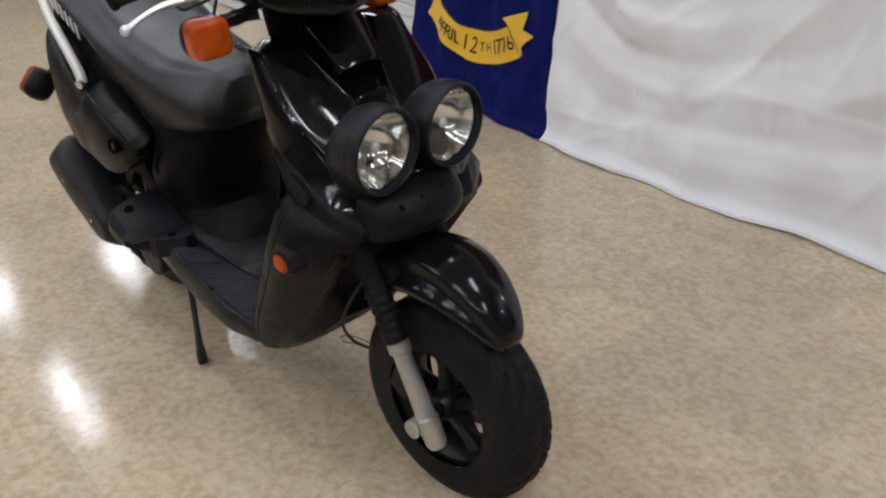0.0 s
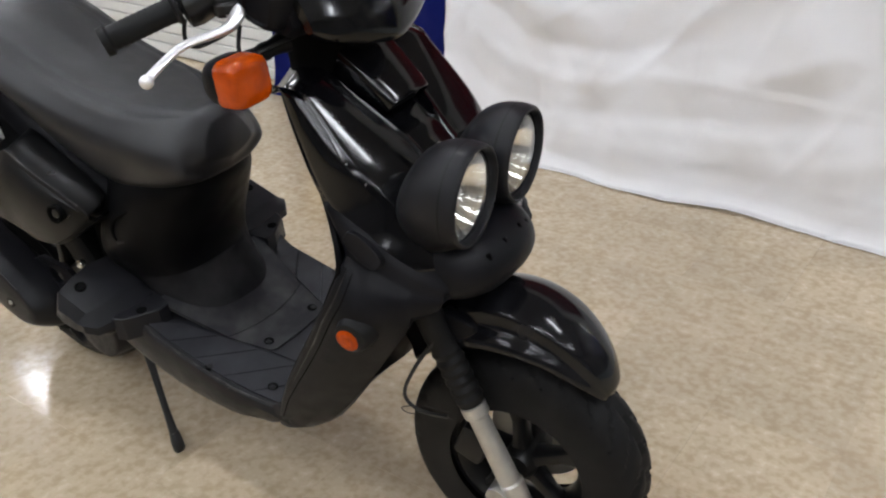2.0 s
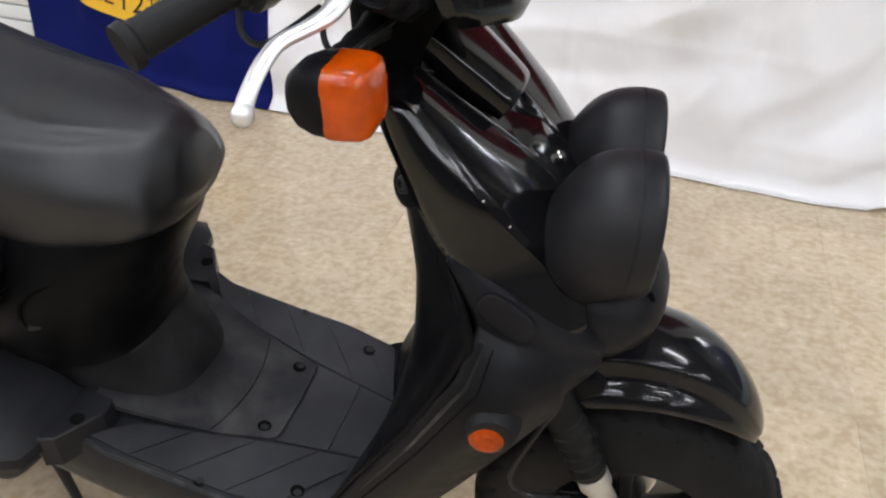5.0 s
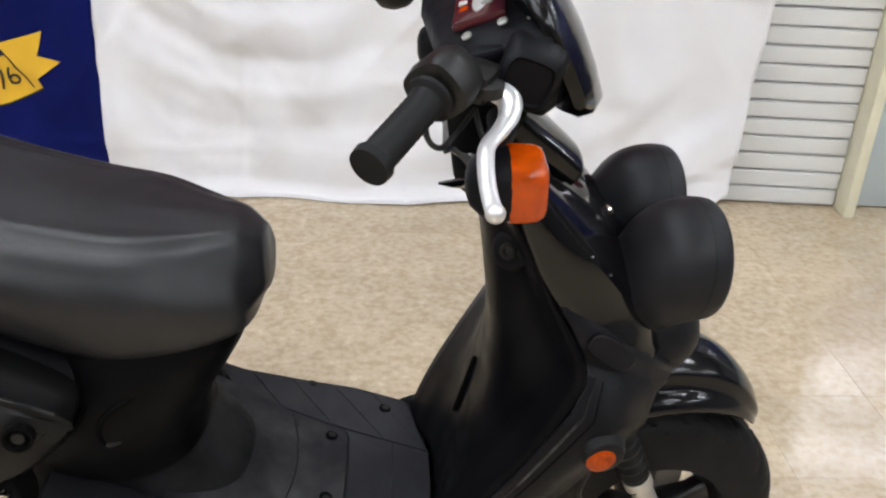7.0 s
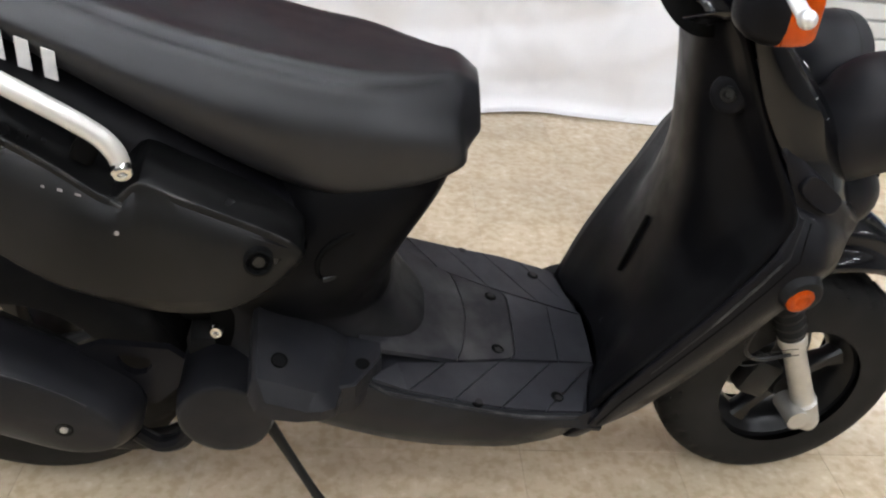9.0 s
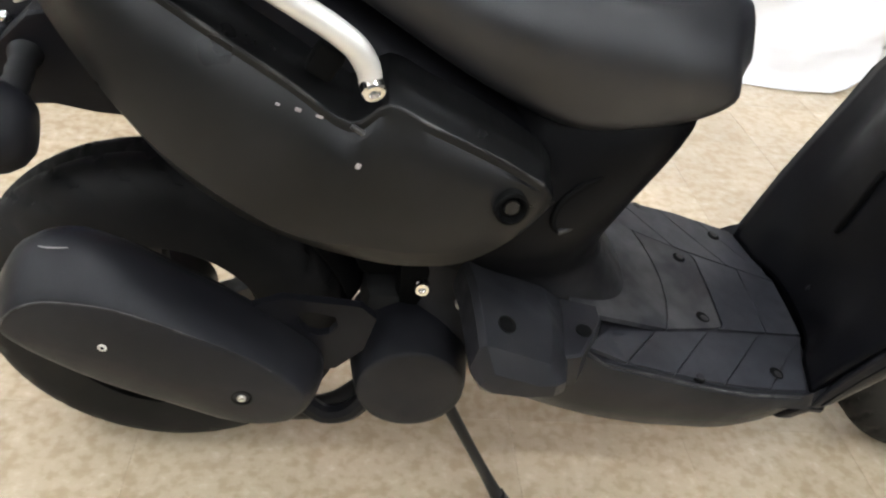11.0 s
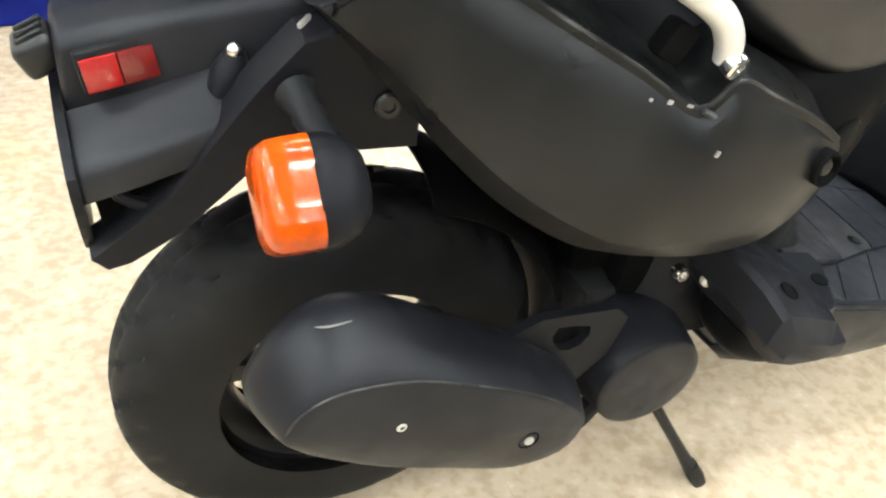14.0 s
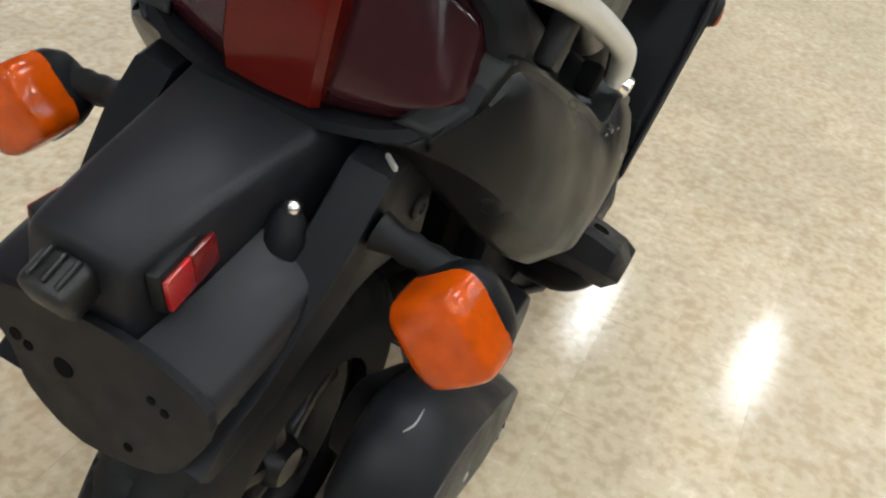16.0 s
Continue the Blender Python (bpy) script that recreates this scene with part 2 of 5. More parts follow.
    if sub:
        mod = ob.modifiers.new("round", "SUBSURF")
        mod.levels = mod.render_levels = sub
    return ob


def V(*p):
    return Vector(p)


def spline(pts, k=6, closed=False):
    """Catmull-Rom through the points, k steps a span; points may have any number of values."""
    n = len(pts)
    out = []
    for i in range(n if closed else n - 1):
        if closed:
            a, b, c, d = (pts[(i + j) % n] for j in (-1, 0, 1, 2))
        else:
            a, b, c, d = pts[max(i - 1, 0)], pts[i], pts[i + 1], pts[min(i + 2, n - 1)]
        for s in range(k):
            t = s / k
            out.append(tuple(0.5 * (2 * q + (r - p) * t + (2 * p - 5 * q + 4 * r - w) * t * t + (3 * q - p - 3 * r + w) * t ** 3)
                             for p, q, r, w in zip(a, b, c, d)))
    if not closed:
        out.append(tuple(pts[-1]))
    return out


def loft(bm, rings, cap=(True, True)):
    """Skin closed rings of equal count."""
    vs = [[bm.verts.new(p) for p in r] for r in rings]
    n = len(vs[0])
    for a, b in zip(vs, vs[1:]):
        for i in range(n):
            bm.faces.new((a[i], a[(i + 1) % n], b[(i + 1) % n], b[i]))
    if cap[0]:
        bm.faces.new(vs[0][::-1])
    if cap[1]:
        bm.faces.new(vs[-1])
    return bm


def grid(bm, rows):
    vs = [[bm.verts.new(p) for p in r] for r in rows]
    for a, b in zip(vs, vs[1:]):
        for i in range(len(a) - 1):
            bm.faces.new((a[i], a[i + 1], b[i + 1], b[i]))
    return bm


def super_ring(c, u, v, a, b, p=2.5, n=28):
    """Superellipse about c in the plane of u and v."""
    out = []
    for i in range(n):
        t = 2 * math.pi * i / n
        x, y = math.cos(t), math.sin(t)
        x, y = math.copysign(abs(x) ** (2 / p), x), math.copysign(abs(y) ** (2 / p), y)
        out.append(Vector(c) + Vector(u) * a * x + Vector(v) * b * y)
    return out


def tube(bm, pts, r, n=10, k=0, flat=1.0):
    """A round bar along points; r one radius or a list."""
    if k:
        rs = r if isinstance(r, (list, tuple)) else [r] * len(pts)
        q = spline([(*p, w) for p, w in zip(pts, rs)], k)
        pts, r = [p[:3] for p in q], [p[3] for p in q]
    pts = [Vector(p) for p in pts]
    rs = r if isinstance(r, (list, tuple)) else [r] * len(pts)
    d = (pts[1] - pts[0]).normalized()
    u = d.orthogonal().normalized()
    rings = []
    for i, p in enumerate(pts):
        a, b = pts[max(i - 1, 0)], pts[min(i + 1, len(pts) - 1)]
        nd = (b - a).normalized()
        u = (u - nd * u.dot(nd)).normalized()
        w = nd.cross(u)
        rings.append([p + (u * math.cos(2 * math.pi * j / n) + w * math.sin(2 * math.pi * j / n) * flat) * rs[i] for j in range(n)])
    return loft(bm, rings)


def lathe(bm, profile, c, axis, n=40, cap=True):
    """Turn (along, radius) pairs round an axis through c."""
    axis = Vector(axis).normalized()
    u = axis.orthogonal().normalized()
    w = axis.cross(u)
    rings = [[Vector(c) + axis * h + (u * math.cos(2 * math.pi * j / n) + w * math.sin(2 * math.pi * j / n)) * max(r, 0.0005) for j in range(n)]
             for h, r in profile]
    return loft(bm, rings, (cap, cap))


def rbox(bm, c, size, bevel=0.006, turn=None, segments=2, taper=(1, 1)):
    """A box with rounded edges; taper narrows its top in x and y."""
    m = Matrix.Translation(c) @ (turn.to_4x4() if turn else Matrix.Identity(4))
    vs = []
    for z in (-0.5, 0.5):
        kx, ky = taper if z > 0 else (1, 1)
        for x, y in ((-0.5, -0.5), (0.5, -0.5), (0.5, 0.5), (-0.5, 0.5)):
            vs.append(bm.verts.new(m @ Vector((x * size[0] * kx, y * size[1] * ky, z * size[2]))))
    fs = [bm.faces.new([vs[i] for i in f]) for f in ((3, 2, 1, 0), (4, 5, 6, 7), (0, 1, 5, 4), (1, 2, 6, 5), (2, 3, 7, 6), (3, 0, 4, 7))]
    if bevel:
        es = list({e for f in fs for e in f.edges})
        bmesh.ops.bevel(bm, geom=es, offset=bevel, segments=segments, profile=0.5, affect="EDGES")
    return bm


def plate(bm, outline, y, depth, bulge=0.0):
    """An outline in x and z, made into a slab from y inwards by depth; its middle stands out by bulge."""
    n = len(outline)
    cx, cz = sum(p[0] for p in outline) / n, sum(p[1] for p in outline) / n
    rings = []
    for s, dy in ((1.0, depth), (1.0, depth * 0.25), (0.985, depth * 0.08), (0.95, 0.0), (0.8, -bulge * 0.45), (0.55, -bulge * 0.8), (0.25, -bulge)):
        rings.append([V(cx + (x - cx) * s, y + dy, cz + (z - cz) * s) for x, z in outline])
    return loft(bm, rings)


def turned(rx=0, ry=0, rz=0):
    return Euler((radians(rx), radians(ry), radians(rz))).to_matrix()


def moved(bm, m):
    bmesh.ops.transform(bm, matrix=m, verts=bm.verts)
    return bm


def bolt(c, axis, r=0.008, h=0.006, mat=None, parent=None, name="bolt", label=""):
    bm = bmesh.new()
    lathe(bm, [(0, r), (h * 0.7, r), (h, r * 0.8), (h, r * 0.5), (h * 0.5, r * 0.42), (h * 0.5, 0.0)], c, axis, 14)
    return part(name, bm, mat or SATIN, parent, label)


# ---- the room ----
WALL_SLOPE = -0.09
WALL_Y = 2.06
LAMP_Z = 3.0


def on_wall(x, off=0.0):
    """The point of the back wall's face at x, off metres in front of it."""
    return Vector((x, WALL_Y + WALL_SLOPE * x, 0)) + Vector((WALL_SLOPE, -1, 0)).normalized() * off


wall_turn = turned(0, 0, math.degrees(math.atan(WALL_SLOPE)))

floor = bmesh.new()
rbox(floor, (-1.0, -0.5, -0.0514), (18, 16, 0.1), 0)
floor_ob = tagged(part("floor", floor, TILE, None, smooth=0), "beige speckled vinyl tile floor, waxed and glossy", "floor", kind="structure")

# Ceiling and walls out of view, their grey kept low to cut bounced light.
bm = bmesh.new()
rbox(bm, (-1.0, -0.5, LAMP_Z + 0.06), (18, 16, 0.1), 0)
tagged(part("ceiling", bm, CEILM, None, smooth=0), "grey tile ceiling out of view, dark to cut bounced light", "ceiling", kind="structure")
for name, c, s in (("wall_west", (-10.05, -0.5, 1.5), (0.1, 16, 3.02)), ("wall_east", (8.05, -0.5, 1.5), (0.1, 16, 3.02)),
                   ("wall_south", (-1, -8.55, 1.5), (18, 0.1, 3.02)), ("wall_far", (-1, 7.55, 1.5), (18, 0.1, 3.02))):
    bm = bmesh.new()
    rbox(bm, c, s, 0)
    tagged(part(name, bm, WALLM, None, smooth=0), "plain wall out of view, grey to cut bounced light", "wall", kind="structure")

# slatted back wall
bm = bmesh.new()
mid = (on_wall(-10.2) + on_wall(2.54)) / 2
length = (on_wall(2.54) - on_wall(-10.2)).length
rbox(bm, mid + Vector((-WALL_SLOPE, 1, 0)).normalized() * 0.085 + V(0, 0, 1.5), (length, 0.14, 3.0), 0, wall_turn)
slat_wall = tagged(part("wall_north", bm, GROOVE, None, smooth=0), "white slatted display wall with grey grooves", "wall", kind="structure")
PITCH = 0.0668
bm = bmesh.new()
rbox(bm, (0, 0, 0), (length, 0.016, PITCH - 0.009), 0.003, segments=1)
bmesh.ops.recalc_face_normals(bm, faces=bm.faces)
slat_me = bpy.data.meshes.new("slat")
bm.to_mesh(slat_me)
bm.free()
slat_me.materials.append(SLATM)
for i in range(44):
    ob = new("slat", slat_me)
    ob.matrix_basis = Matrix.Translation(mid + Vector((-WALL_SLOPE, 1, 0)).normalized() * 0.006 + V(0, 0, 0.004 + PITCH * (i + 0.5))) @ wall_turn.to_4x4()
    ob.parent = slat_wall

# cream door post and the glazed front beside it
bm = bmesh.new()
rbox(bm, on_wall(2.562, 0.005) + V(0, 0, 1.5), (0.040, 0.19, 3.0), 0.005, wall_turn)
tagged(part("trim", bm, CREAM, None), "cream painted door post at the wall's end", "post", kind="structure")
mid2 = (on_wall(2.584) + on_wall(8.1)) / 2
length2 = (on_wall(8.1) - on_wall(2.584)).length
back = Vector((-WALL_SLOPE, 1, 0)).normalized()
window = tagged(new("window_1"), "glazed shop front over a pale blue panel", "window", kind="structure")
bm = bmesh.new()
rbox(bm, mid2 + back * 0.05 + V(0, 0, 0.192), (length2, 0.06, 0.376), 0.004, wall_turn)
part("kick_panel", bm, PALE, window, "pale blue painted panel")
bm = bmesh.new()
rbox(bm, mid2 + back * 0.05 + V(0, 0, 0.393), (length2, 0.075, 0.026), 0.004, wall_turn)
part("window_sill", bm, PALE, window)
bm = bmesh.new()
rbox(bm, mid2 + back * 0.05 + V(0, 0, 1.70), (length2, 0.006, 2.59), 0, wall_turn)
pane = part("pane", bm, GLASS, window, "clear glass pane", smooth=0)
pane.visible_shadow = False
for x in (4.4, 6.3):
    bm = bmesh.new()
    rbox(bm, on_wall(x) + back * 0.05 + V(0, 0, 1.68), (0.05, 0.07, 2.6), 0.004, wall_turn)
    part("window_frame", bm, CREAM, window)

# what stands beyond the glass
bm = bmesh.new()
rows = []
for j in range(3):
    rows.append([V(2.6 + 4.4 * i / 60, 4.75 - 0.09 * (4.4 * i / 60) + 0.03 * math.sin(i * 0.9), 0.03 + j * 1.25) for i in range(61)])
grid(bm, rows)
tagged(part("curtain", bm, NAVY, None, solid=0.01), "navy blue cloth hanging behind the glass", "curtain")
stand = tagged(new("display_stand"), "cream metal display stand on a round foot behind glass", "stand")
stand.location = (4.1, 3.86, 0)
bm = bmesh.new()
lathe(bm, [(0, 0.15), (0.02, 0.15), (0.035, 0.13), (0.045, 0.06), (0.09, 0.03), (0.1, 0.0)], (0, 0, 0), (0, 0, 1), 32)
part("foot", bm, STANDM, stand)
bm = bmesh.new()
tube(bm, [(0, 0, 0.09), (0, 0, 1.5)], 0.02)
part("pole", bm, STANDM, stand)

# ceiling lamps: strips along x
lamp_bm = bmesh.new()
rbox(lamp_bm, (0, 0, 0.0), (1.06, 0.2, 0.05), 0.008)
lamp_thing = tagged(new("ceiling_light"), "white fluorescent ceiling strip light, lit", "lamp", group="ceiling strip lights")
part("frame", lamp_bm, LAMPBODY, lamp_thing)
bm = bmesh.new()
rbox(bm, (0, 0, -0.033), (1.0, 0.12, 0.02), 0.006)
part("diffuser", bm, TUBE, lamp_thing, "glowing white diffuser")
LAMP_SLOPE = -0.032
spots = [(x, y + LAMP_SLOPE * (x - 5.0)) for x in (5.0, 2.75, 0.45, -1.80, -4.05, -6.45) for y in (0.33, -0.92, -2.17, -3.42, -4.67)]
spots += [(4.35, 3.9), (4.55, 4.9), (6.6, 3.9)] + [(x, 1.60 + LAMP_SLOPE * (x - 5.0)) for x in (-4.05, -6.35)]
lamp_thing.matrix_basis = pose(*spots[0], LAMP_Z - 0.025, rz=math.degrees(math.atan(LAMP_SLOPE)))
for x, y in spots[1:]:
    copy_thing(lamp_thing, pose(x, y, LAMP_Z - 0.025, rz=math.degrees(math.atan(LAMP_SLOPE))))


# ---- the flag on the wall ----
FLAG_L, FLAG_R, SEAM = -1.33, 2.10, -0.17
FLAG_H, HALF = 2.36, 1.19


def flag_point(x, z, lift=0.0):
    """The cloth's surface: hangs off the wall, with soft folds, and swings out at its hem."""
    out = 0.12 + 0.015 * math.sin(x * 2.1 + 0.5)
    low = max(0.0, 1 - z / 0.55)
    out += 0.035 * low * low * (1 + 0.6 * math.sin(x * 3.1 + 1.0))
    out += 0.016 * math.sin(x * 8.0 + z * 4.2 + 1.3 * math.sin(z * 2.3 + x)) * (0.5 + 0.5 * math.sin(x * 1.7 + z * 1.1))
    out += 0.007 * math.sin(x * 19.0 - z * 9.0 + 2.0 * math.sin(x * 2.0))
    calm = min(1.0, 0.25 + z / 0.35)
    out += calm * 0.040 * noise.noise((x * 1.9, z * 1.1, 4.0)) + calm * 0.008 * noise.noise((x * 6.5, z * 5.5, 1.0)) + 0.0022 * noise.noise((x * 17, z * 21, 3.0))
    # long hanging drapes, and a few sharper pulls across them
    out += calm * 0.046 * noise.noise((x * 5.2 + z * 1.6, z * 0.8, 7.0))
    out += calm * 0.011 * (1 - abs(noise.noise((x * 2.6 - z * 2.2, z * 0.9 + x * 0.5, 11.0)))) ** 9
    out += calm * 0.004 * (1 - abs(noise.noise((x * 3.1 + z * 3.4, z * 0.8 - x * 0.6, 15.0)))) ** 10
    # swags that sag between the pins along its top
    if x > SEAM:
        sag = math.sqrt(0.42 * (x - 0.55) ** 2 + (z - 1.25) ** 2) + 0.13 * noise.noise((x * 1.3, z * 1.3, 21.0))
        swell = 0.5 + 0.5 * noise.noise((x * 1.7, z * 1.7, 25.0))
        out += calm * (0.003 + 0.013 * swell) * math.sin(sag * 24.0) + calm * 0.0035 * math.sin(sag * 67.0 + 1.0) * swell
    # pressed-in creases from its packing
    for c in (-0.75, 0.32, 0.93, 1.52):
        out += 0.0035 * math.exp(-((x - c - 0.03 * math.sin(z * 3)) / 0.014) ** 2)
    for c in (0.16, 0.43, 0.80):
        out += 0.0070 * math.exp(-((z - c - 0.012 * math.sin(x * 2.5)) / 0.013) ** 2) * (0.55 + 0.45 * math.sin(x * 3.1 + c * 9))
    # diagonal drag folds towards the seam
    out += 0.006 * math.sin((x * 0.5 + z) * 15.0 + 2 * math.sin(x * 2.2)) * (0.4 + 0.6 * low)
    # the hem lies a hand's width out on the floor
    if z < 0.05:
        out += 0.035 * (1 - z / 0.05) ** 1.5
    p = on_wall(x, out + lift)
    return V(p.x, p.y, max(z, 0.004) + 0.003 * (1 + math.sin(x * 6.1 + 1)) * max(0, 1 - z / 0.3))


def flag_panel(name, x0, x1, z0, z1, mat, label):
    bm = bmesh.new()
    nx, nz = int((x1 - x0) / 0.014), int((z1 - z0) / 0.016)
    rows = []
    for j in range(nz + 1):
        z = z0 + (z1 - z0) * j / nz
        # the free end leans out towards its top
        end = x1 + (-0.14 + 0.13 * min(1.0, z / 0.08) ** 0.6 + 0.04 * min(1.0, z / 0.7) if x1 == FLAG_R else 0.0)
        rows.append([flag_point(x0 + (end - x0) * i / nx, z) for i in range(nx + 1)])
    grid(bm, rows)
    return part(name, bm, mat, flag, label, smooth=180, solid=0.004)


flag = tagged(new("flag"), "large blue, red and white state flag hung on the wall", "flag")
flag_panel("blue_panel", FLAG_L, SEAM, 0.0, FLAG_H, CLOTH_B, "deep blue cloth")
flag_panel("white_panel", SEAM, FLAG_R, 0.0, HALF, CLOTH_W, "white cloth with soft folds")
flag_panel("red_panel", SEAM, FLAG_R, HALF, FLAG_H, CLOTH_R, "red cloth")
bm = bmesh.new()
rows = [[], []]
for i in range(90):
    x = SEAM + (FLAG_R - 0.14 - SEAM) * i / 89
    for r, z in zip(rows, (0.0, 0.022)):
        r.append(flag_point(x, z, 0.005))
grid(bm, rows)
part("hem", bm, CLOTH_W, flag, smooth=180)


def scroll_mid(s):
    """Centre line of the gold scroll, s from 0 to 1: a shallow arc, rising to its ends."""
    x = -1.17 + 0.75 * s
    return x, 0.325 + 0.9 * (x + 0.75) ** 2


def scroll_at(s, w):
    x, z = scroll_mid(s)
    x2, z2 = scroll_mid(s + 0.01)
    d = Vector((x2 - x, z2 - z)).normalized()
    return x - d.y * w, z + d.x * w


for name, mat, half, lift in (("scroll_outline", CLOTH_K, 0.086, 0.0060), ("scroll", CLOTH_Y, 0.078, 0.0100)):
    bm = bmesh.new()
    grid(bm, [[flag_point(*scroll_at(i / 60, w * half), lift) for i in range(61)] for w in (-1, -0.5, 0, 0.5, 1)])
    part(name, bm, mat, flag, "gold scroll" if mat is CLOTH_Y else "", smooth=180)
# its swallow-tailed end and the fold that runs up at the other
ENDS = (((-0.540, 0.500), (-0.355, 0.557)), ((-0.505, 0.468), (-0.366, 0.515)), ((-0.475, 0.435), (-0.382, 0.470)), ((-0.445, 0.403), (-0.338, 0.463)), ((-0.414, 0.371), (-0.296, 0.455)))
bm = bmesh.new()
grid(bm, [[flag_point(p[0] + (q[0] - p[0]) * j / 8, p[1] + (q[1] - p[1]) * j / 8, 0.0130) for j in range(9)] for p, q in ENDS])
part("scroll_end", bm, CLOTH_Y, flag, "swallow-tailed gold scroll end", smooth=180)
bm = bmesh.new()
grid(bm, [[flag_point(-1.085 + u - 0.085 * f, 0.44 + 0.30 * f + v, 0.0115) for f in (0, 0.2, 0.4, 0.6, 0.8, 1.0)] for u, v in ((-0.05, -0.02), (0.0, 0.0), (0.05, 0.02))])
part("scroll_end", bm, CLOTH_Y, flag, "gold scroll fold", smooth=180)
bm = bmesh.new()
grid(bm, [[flag_point(-0.414 - 0.105 * f + w, 0.352 + 0.135 * f, 0.0150) for f in (0, 0.25, 0.5, 0.75, 1.0)] for w in (-0.004, 0.004)])
part("scroll_crease", bm, CLOTH_K, flag, smooth=180)


def flat_text(body, size):
    """Outline of a word as flat triangles, about its own centre."""
    cu = bpy.data.curves.new("word", "FONT")
    cu.body, cu.size, cu.align_x, cu.align_y = body, size, "CENTER", "CENTER"
    cu.resolution_u = 3
    ob = bpy.data.objects.new("word", cu)
    scene.collection.objects.link(ob)
    me = bpy.data.meshes.new_from_object(ob.evaluated_get(bpy.context.evaluated_depsgraph_get()))
    bpy.data.objects.remove(ob)
    return me


def letter(ch, x, size):
    me = flat_text(ch, size)
    made = bmesh.new()
    made.from_mesh(me)
    bmesh.ops.subdivide_edges(made, edges=[e for e in made.edges if e.calc_length() > 0.03], cuts=1)
    for v in made.verts:
        v.co = flag_point(*scroll_at((x + 1.17 + v.co.x * 0.95) / 0.75, v.co.y), 0.0140)
    part("letter", made, CLOTH_K, flag, smooth=0)


for ch, x in zip("APRIL121776", (-1.038, -0.996, -0.960, -0.928, -0.896, -0.831, -0.765, -0.606, -0.572, -0.532, -0.490)):
    letter(ch, x, (0.100 if x > -0.62 else 0.115) if ch.isdigit() else 0.095)
letter("T", -0.711, 0.065)
letter("H", -0.662, 0.065)


# ---- the scooter: x forwards from the rear axle, y to its left, z up ----
scooter = tagged(new("scooter"), "black motor scooter with twin round headlights, parked on its stand", "scooter")
scooter.matrix_basis = Matrix.Translation((0, 0, 0.024)) @ Matrix.Rotation(radians(-1.72), 4, "Y") @ Matrix.Rotation(radians(6.5), 4, "X")
REAR, FRONT = V(0.025, 0, 0.238), V(1.33, 0, 0.158)
REAR_R, FRONT_R = 0.262, 0.232
STEER = Matrix.Translation((1.2, 0.037, 0.5)) @ Matrix.Rotation(radians(6), 4, Vector((-0.387, 0, 0.92))) @ Matrix.Translation((-1.2, 0, -0.5))


def tyre_bm(c, R, half, rim, n=216):
    """A fat tyre with cut grooves; the profile runs over the tread from bead to bead."""
    bm = bmesh.new()
    prof = []
    for j in range(25):
        a = math.pi * (j / 24) - math.pi / 2
        y = half * math.copysign(abs(math.sin(a)) ** 0.8, math.sin(a))
        r = rim + (R - rim) * (max(0.0, math.cos(a)) ** 0.5)
        prof.append((y, r, a))
    rings = []
    for i in range(n):
        t = 2 * math.pi * i / n
        ring = []
        for y, r, a in prof:
            if abs(a) < 0.95:
                ph = (i / n * 24 + abs(a) * 1.25 + (0.5 if a > 0 else 0)) % 1.0
                cut = (ph < 0.2 and 0.10 < abs(a) < 0.92) or abs(a) < 0.04
                r -= 0.0062 if cut else 0.0
            ring.append(V(c.x + r * math.cos(t), y, c.z + r * math.sin(t)))
        rings.append(ring)
    vs = [[bm.verts.new(p) for p in r] for r in rings]
    for i in range(n):
        a, b = vs[i], vs[(i + 1) % n]
        for j in range(len(prof) - 1):
            bm.faces.new((a[j], a[j + 1], b[j + 1], b[j]))
    return bm


def rim_bm(c, rim, half):
    bm = bmesh.new()
    y = V(0, 1, 0)
    lathe(bm, [(-half, rim + 0.006), (-half, rim - 0.004), (-half * 0.75, rim - 0.014), (-half * 0.3, rim - 0.026), (half * 0.3, rim - 0.026),
               (half * 0.75, rim - 0.014), (half, rim - 0.004), (half, rim + 0.006), (half * 0.8, rim + 0.004), (-half * 0.8, rim + 0.004)], c, y, 56, cap=False)
    return bm


def spoke_bm(c, rim, ang):
    bm = bmesh.new()
    rings = []
    for f, w, t in ((0.15, 0.017, 0.028), (0.4, 0.014, 0.022), (0.75, 0.014, 0.017), (1.0, 0.022, 0.02)):
        r = f * (rim - 0.018)
        p = V(c.x + r * math.cos(ang), -0.016, c.z + r * math.sin(ang))
        rings.append(super_ring(p, (-math.sin(ang), 0, math.cos(ang)), (0, 1, 0), w, t, 3, 12))
    return loft(bm, rings)


def wheel(name, c, R, half, rim, rim_half, m, label):
    holder = new(name)
    holder.parent = scooter
    tagged(holder, label)
    part("tyre", moved(tyre_bm(c, R, half, rim), m), RUBBER, holder, "black treaded rubber tyre")
    part("rim", moved(rim_bm(c, rim, rim_half), m), RIMM, holder)
    for i in range(5):
        part("spoke", moved(spoke_bm(c, rim, 0.35 + i * 2 * math.pi / 5), m), RIMM, holder)
    bm = bmesh.new()
    lathe(bm, [(-0.055, 0.012), (-0.055, 0.026), (-0.04, 0.034), (0.04, 0.034), (0.055, 0.026), (0.055, 0.012)], c, (0, 1, 0), 24)
    part("hub", moved(bm, m), SATIN, holder)
    return holder


